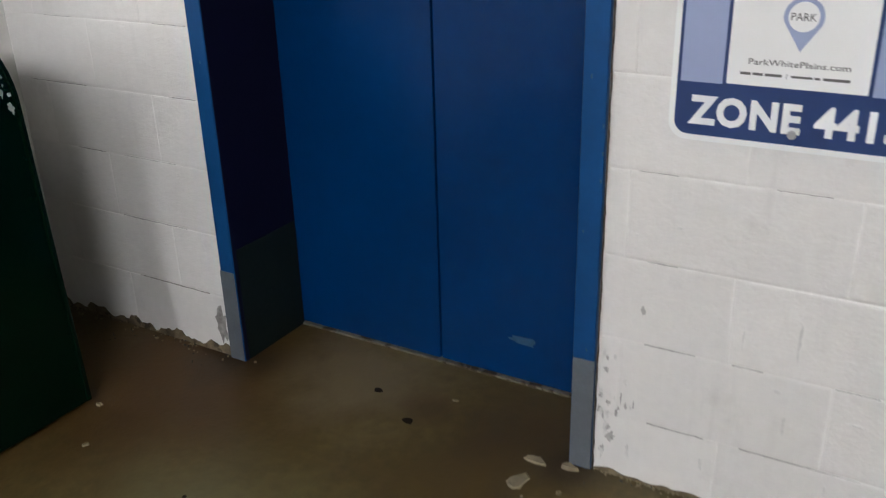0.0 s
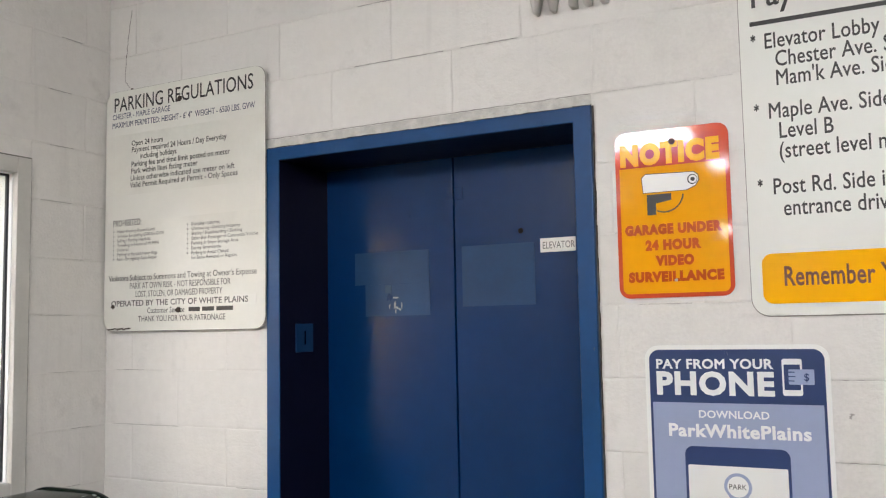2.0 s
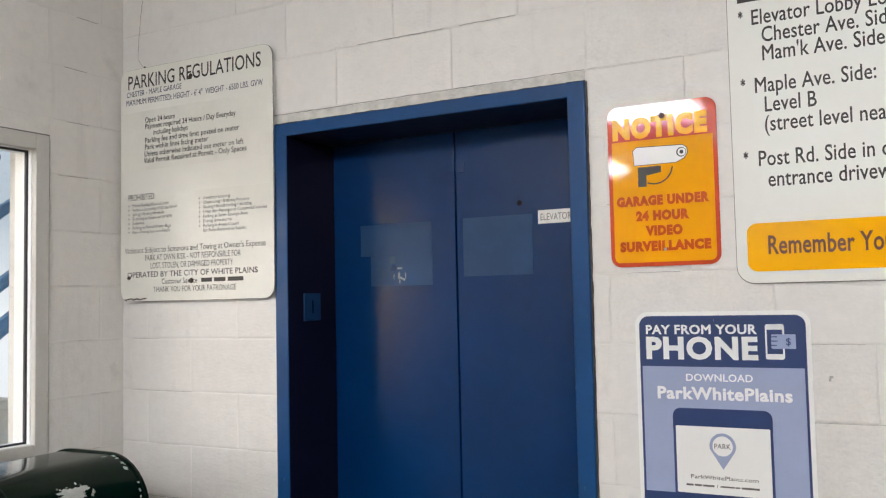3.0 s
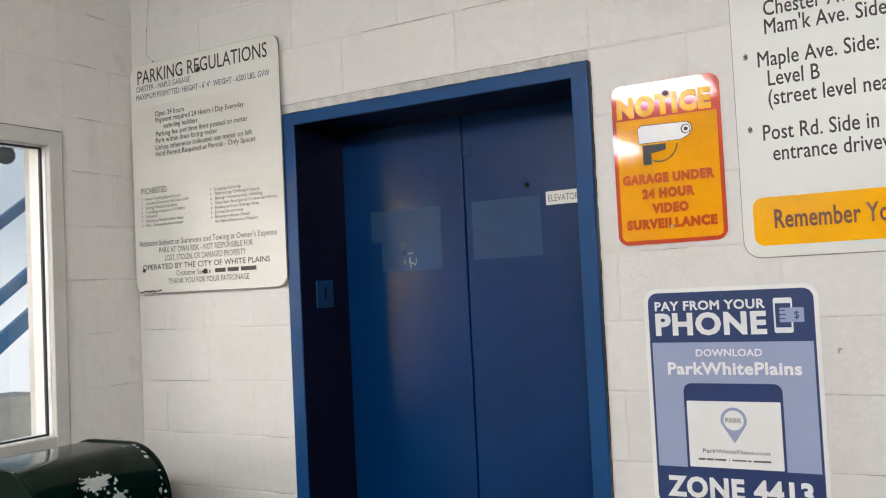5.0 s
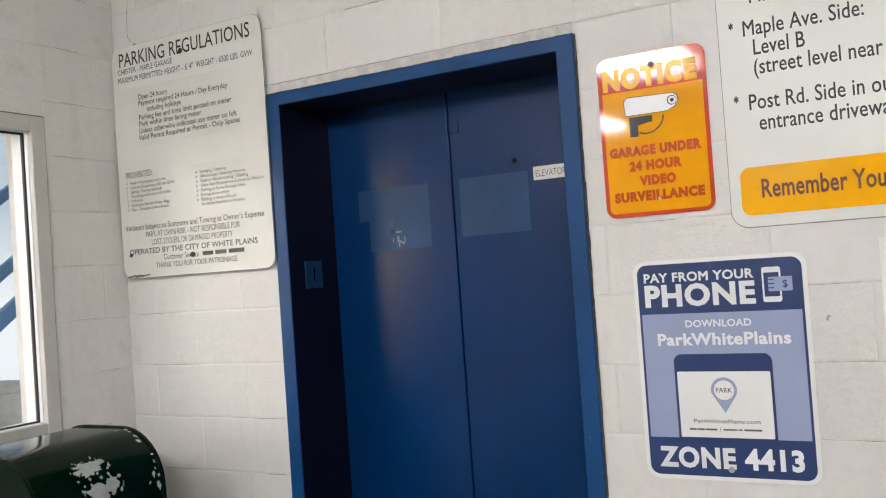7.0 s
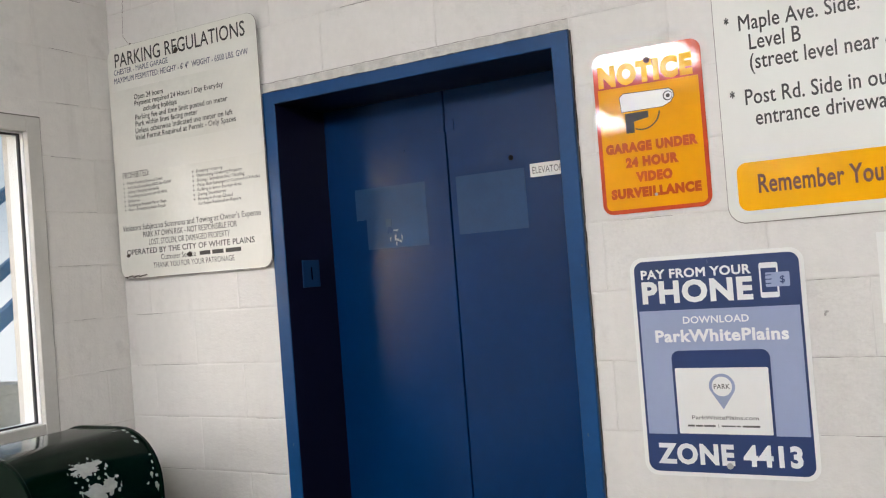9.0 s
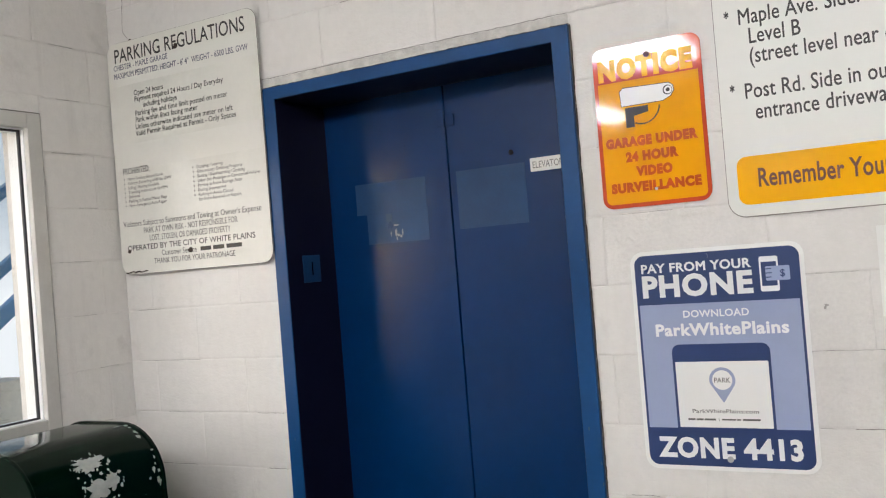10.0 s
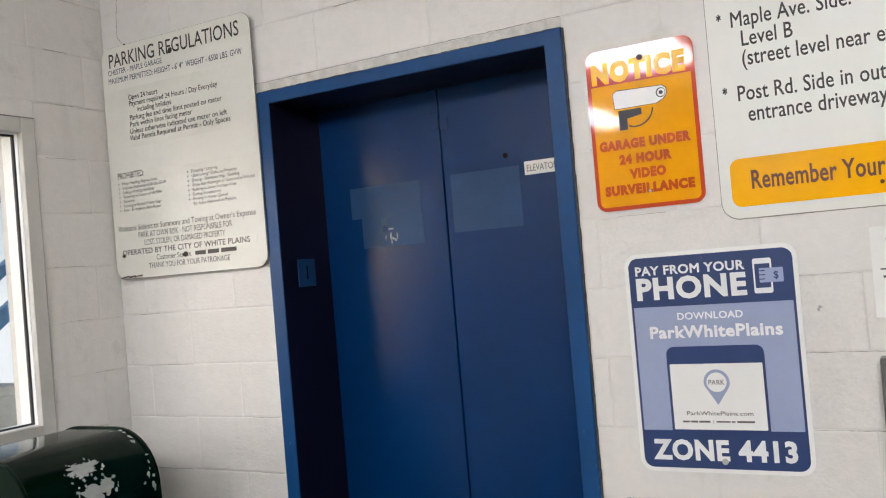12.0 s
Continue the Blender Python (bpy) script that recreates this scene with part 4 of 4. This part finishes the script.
def crack(points, width, parent, mat, side="north", wander=0.002, seed=1, steps=6):
    """A ragged hairline crack along the given line on the elevator wall, or (side 'west') on the window wall."""
    rnd = random.Random(seed)
    line = []
    for (xa, za), (xb, zb) in zip(points, points[1:]):
        for k in range(steps):
            line.append((xa + (xb - xa) * k / steps + rnd.uniform(-wander, wander), za + (zb - za) * k / steps + rnd.uniform(-wander, wander)))
    line.append(points[-1])
    bm = bmesh.new()
    for (xa, za), (xb, zb) in zip(line, line[1:]):
        w = width * rnd.uniform(0.25, 1.0)
        along = Vector((xb - xa, zb - za)).normalized() * w
        prism([(xa - along.y, za + along.x), (xb - along.y, zb + along.x), (xb + along.y, zb - along.x), (xa + along.y, za - along.x)], -0.0020, 0.001, bm)
    if side == "west":
        for v in bm.verts:
            v.co = Vector((XL - v.co.y, v.co.x, v.co.z))
    bmesh.ops.recalc_face_normals(bm, faces=bm.faces[:])
    part("crack", bm, mat, parent)


flaws = thing("wall_cracks", (-0.72, -0.001, 2.44), "hairline cracks in the white paint above a sign", "crack")
crack([(-0.705, 2.75), (-0.721, 2.665), (-0.731, 2.577), (-0.738, 2.478), (-0.712, 2.446)], 0.0011, flaws, grime)
# cracked and dirty stretches of the joints
rnd = random.Random(33)
joints = thing("joint_cracks", (0.0, -0.001, 0.5), "dirty hairline cracks along the joints of the blocks", "crack")
for beds, lo, hi, count in ((LEFT_BEDS, XL + 0.02, FX0 - 0.02, 2), (RIGHT_BEDS, FX1 + 0.01, 1.36, 1), (RIGHT_BEDS, 1.36, 2.5, 3), (TOP_BEDS, -0.05, 1.5, 4)):
    for k, z in enumerate(beds[1:-1]):
        for _ in range(count):
            x = rnd.uniform(lo, hi - 0.05)
            end = min(hi, x + rnd.uniform(0.06, 0.26))
            crack([(x, z), (end, z)], rnd.uniform(0.0005, 0.0012), joints, grime if rnd.random() < 0.35 else smudge, seed=k * 9 + int(x * 100), wander=0.0008, steps=14)
for k, z in enumerate(WEST_BEDS[1:14]):
    y = rnd.uniform(-0.33, -0.15)
    crack([(y, z), (y + rnd.uniform(0.08, 0.14), z)], 0.0008, joints, smudge, "west", 0.0008, 40 + k, 10)
crack([(-0.06, TOP_BEDS[0]), (0.5, TOP_BEDS[0] + 0.001), (1.10, TOP_BEDS[0])], 0.0008, joints, grime, "north", 0.0012, 71, 40)
crack([(1.10, TOP_BEDS[0]), (1.49, TOP_BEDS[0] - 0.002)], 0.0006, joints, scuff_mat, "north", 0.0006, 72, 40)
# the broken seams beside the door frame and the window frame, and the corner of the walls
crack([(FX1 + 0.004, 0.0), (FX1 + 0.004, 1.0), (FX1 + 0.005, FZ)], 0.0016, joints, dark_rust, "north", 0.0012, 5, 60)
crack([(FX0 - 0.001, FZ + 0.003), (FX1, FZ + 0.003)], 0.0016, joints, caulk, "north", 0.0010, 6, 60)
crack([(WIN_Y + 0.004, 0.8), (WIN_Y + 0.004, WIN_T)], 0.0028, joints, caulk, "west", 0.0012, 7, 60)
part("rust_spot", blob(-0.702, 2.441, 0.006, 0.004, -0.003, 0.0, 17, 0.4), dark_rust, flaws)

# ---- wall blocks ----
BLOCK_MESH = {}
PITTED = ((1.109, 2.173), (1.345, 2.374), (1.392, 1.171), (1.157, 1.37), (1.605, 0.971))     # low corners of the coarse blocks


def block_mesh(w, h, axis, rough=False):
    """A concrete block face w wide and h high, its worn edges rounded; it faces -y (axis 'y') or +x (axis 'x')."""
    key = (round(w, 4), round(h, 4), axis, rough)
    if key not in BLOCK_MESH:
        b, d = 0.0045, 0.0045
        bm = bmesh.new()
        loops = []
        for inset, out in ((0.0008, -0.006), (0.0008, 0.0022), (0.003, 0.0038), (b + 0.003, d)):
            cw, ch = w / 2 - inset, h / 2 - inset
            ring = []
            for u, v in ((-cw, -ch), (cw, -ch), (cw, ch), (-cw, ch)):
                ring.append(bm.verts.new((u, 0.004 - out, v) if axis == "y" else (out - 0.004, u, v)))
            loops.append(ring)
        for a, c in zip(loops, loops[1:]):
            for i in range(4):
                j = (i + 1) % 4
                bm.faces.new((a[i], a[j], c[j], c[i]))
        bm.faces.new(loops[-1])
        bmesh.ops.recalc_face_normals(bm, faces=bm.faces[:])
        me = bpy.data.meshes.new("block")
        bm.to_mesh(me)
        bm.free()
        me.materials.append(block_rough if rough else block_paint)
        BLOCK_MESH[key] = me
    return BLOCK_MESH[key]


def lay(parent, axis, face, u0, u1, z0, z1):
    if u1 - u0 < 0.02 or z1 - z0 < 0.02:
        return
    ob = new("block", block_mesh(u1 - u0, z1 - z0, axis, axis == "y" and any(abs(u0 - a) < 0.03 and abs(z0 - b) < 0.03 for a, b in PITTED)))
    ob.parent = parent
    jit = random.uniform(-0.0007, 0.0007)
    at = Vector(((u0 + u1) / 2, face + jit, (z0 + z1) / 2)) if axis == "y" else Vector((face + jit, (u0 + u1) / 2, (z0 + z1) / 2))
    ob.location = at - ORIGIN[parent.name]


def course_run(parent, axis, face, lo, hi, first, z0, z1):
    """Blocks from lo to hi with an upright joint at first and one every block length from it."""
    u = first + math.floor((lo - first) / BLOCK) * BLOCK
    while u < hi:
        lay(parent, axis, face, max(u, lo), min(u + BLOCK, hi), z0, z1)
        u += BLOCK


random.seed(4)
for i, (z, top) in enumerate(zip(LEFT_BEDS, LEFT_BEDS[1:])):
    course_run(wall_n, "y", 0.0, XL, FX0 - 0.004, -0.238 if i % 2 else -0.462, z, top)
for i, (z, top) in enumerate(zip(RIGHT_BEDS, RIGHT_BEDS[1:])):
    course_run(wall_n, "y", 0.0, FX1 + 0.006, 3.6, 1.157 if i % 2 else 1.392, z, top)
for i, (z, top) in enumerate(zip(TOP_BEDS, TOP_BEDS[1:])):
    course_run(wall_n, "y", 0.0, XL, 3.6, -0.002 if i % 2 else 0.214, z, top)
for i, (z, top) in enumerate(zip(WEST_BEDS, WEST_BEDS[1:])):
    first, top = (-0.345, -0.11)[i % 2], min(top, CEIL)
    if top <= WIN_B + 0.02 or z >= WIN_T - 0.02:
        course_run(wall_w, "x", XL, -5.4, 0.0, first, z, top)
    else:
        course_run(wall_w, "x", XL, WIN_Y + 0.004, 0.0, first, z, top)
        course_run(wall_w, "x", XL, -5.4, WIN_END - 0.004, first, z, top)
# mortar bed between the frame's head and the blocks above it
part("mortar_bed", box(FX0, FX1, 0.0005, 0.006, FZ + 0.001, TOP_BEDS[0] - 0.002), raw_mortar, wall_n, "rough patched mortar over the door")
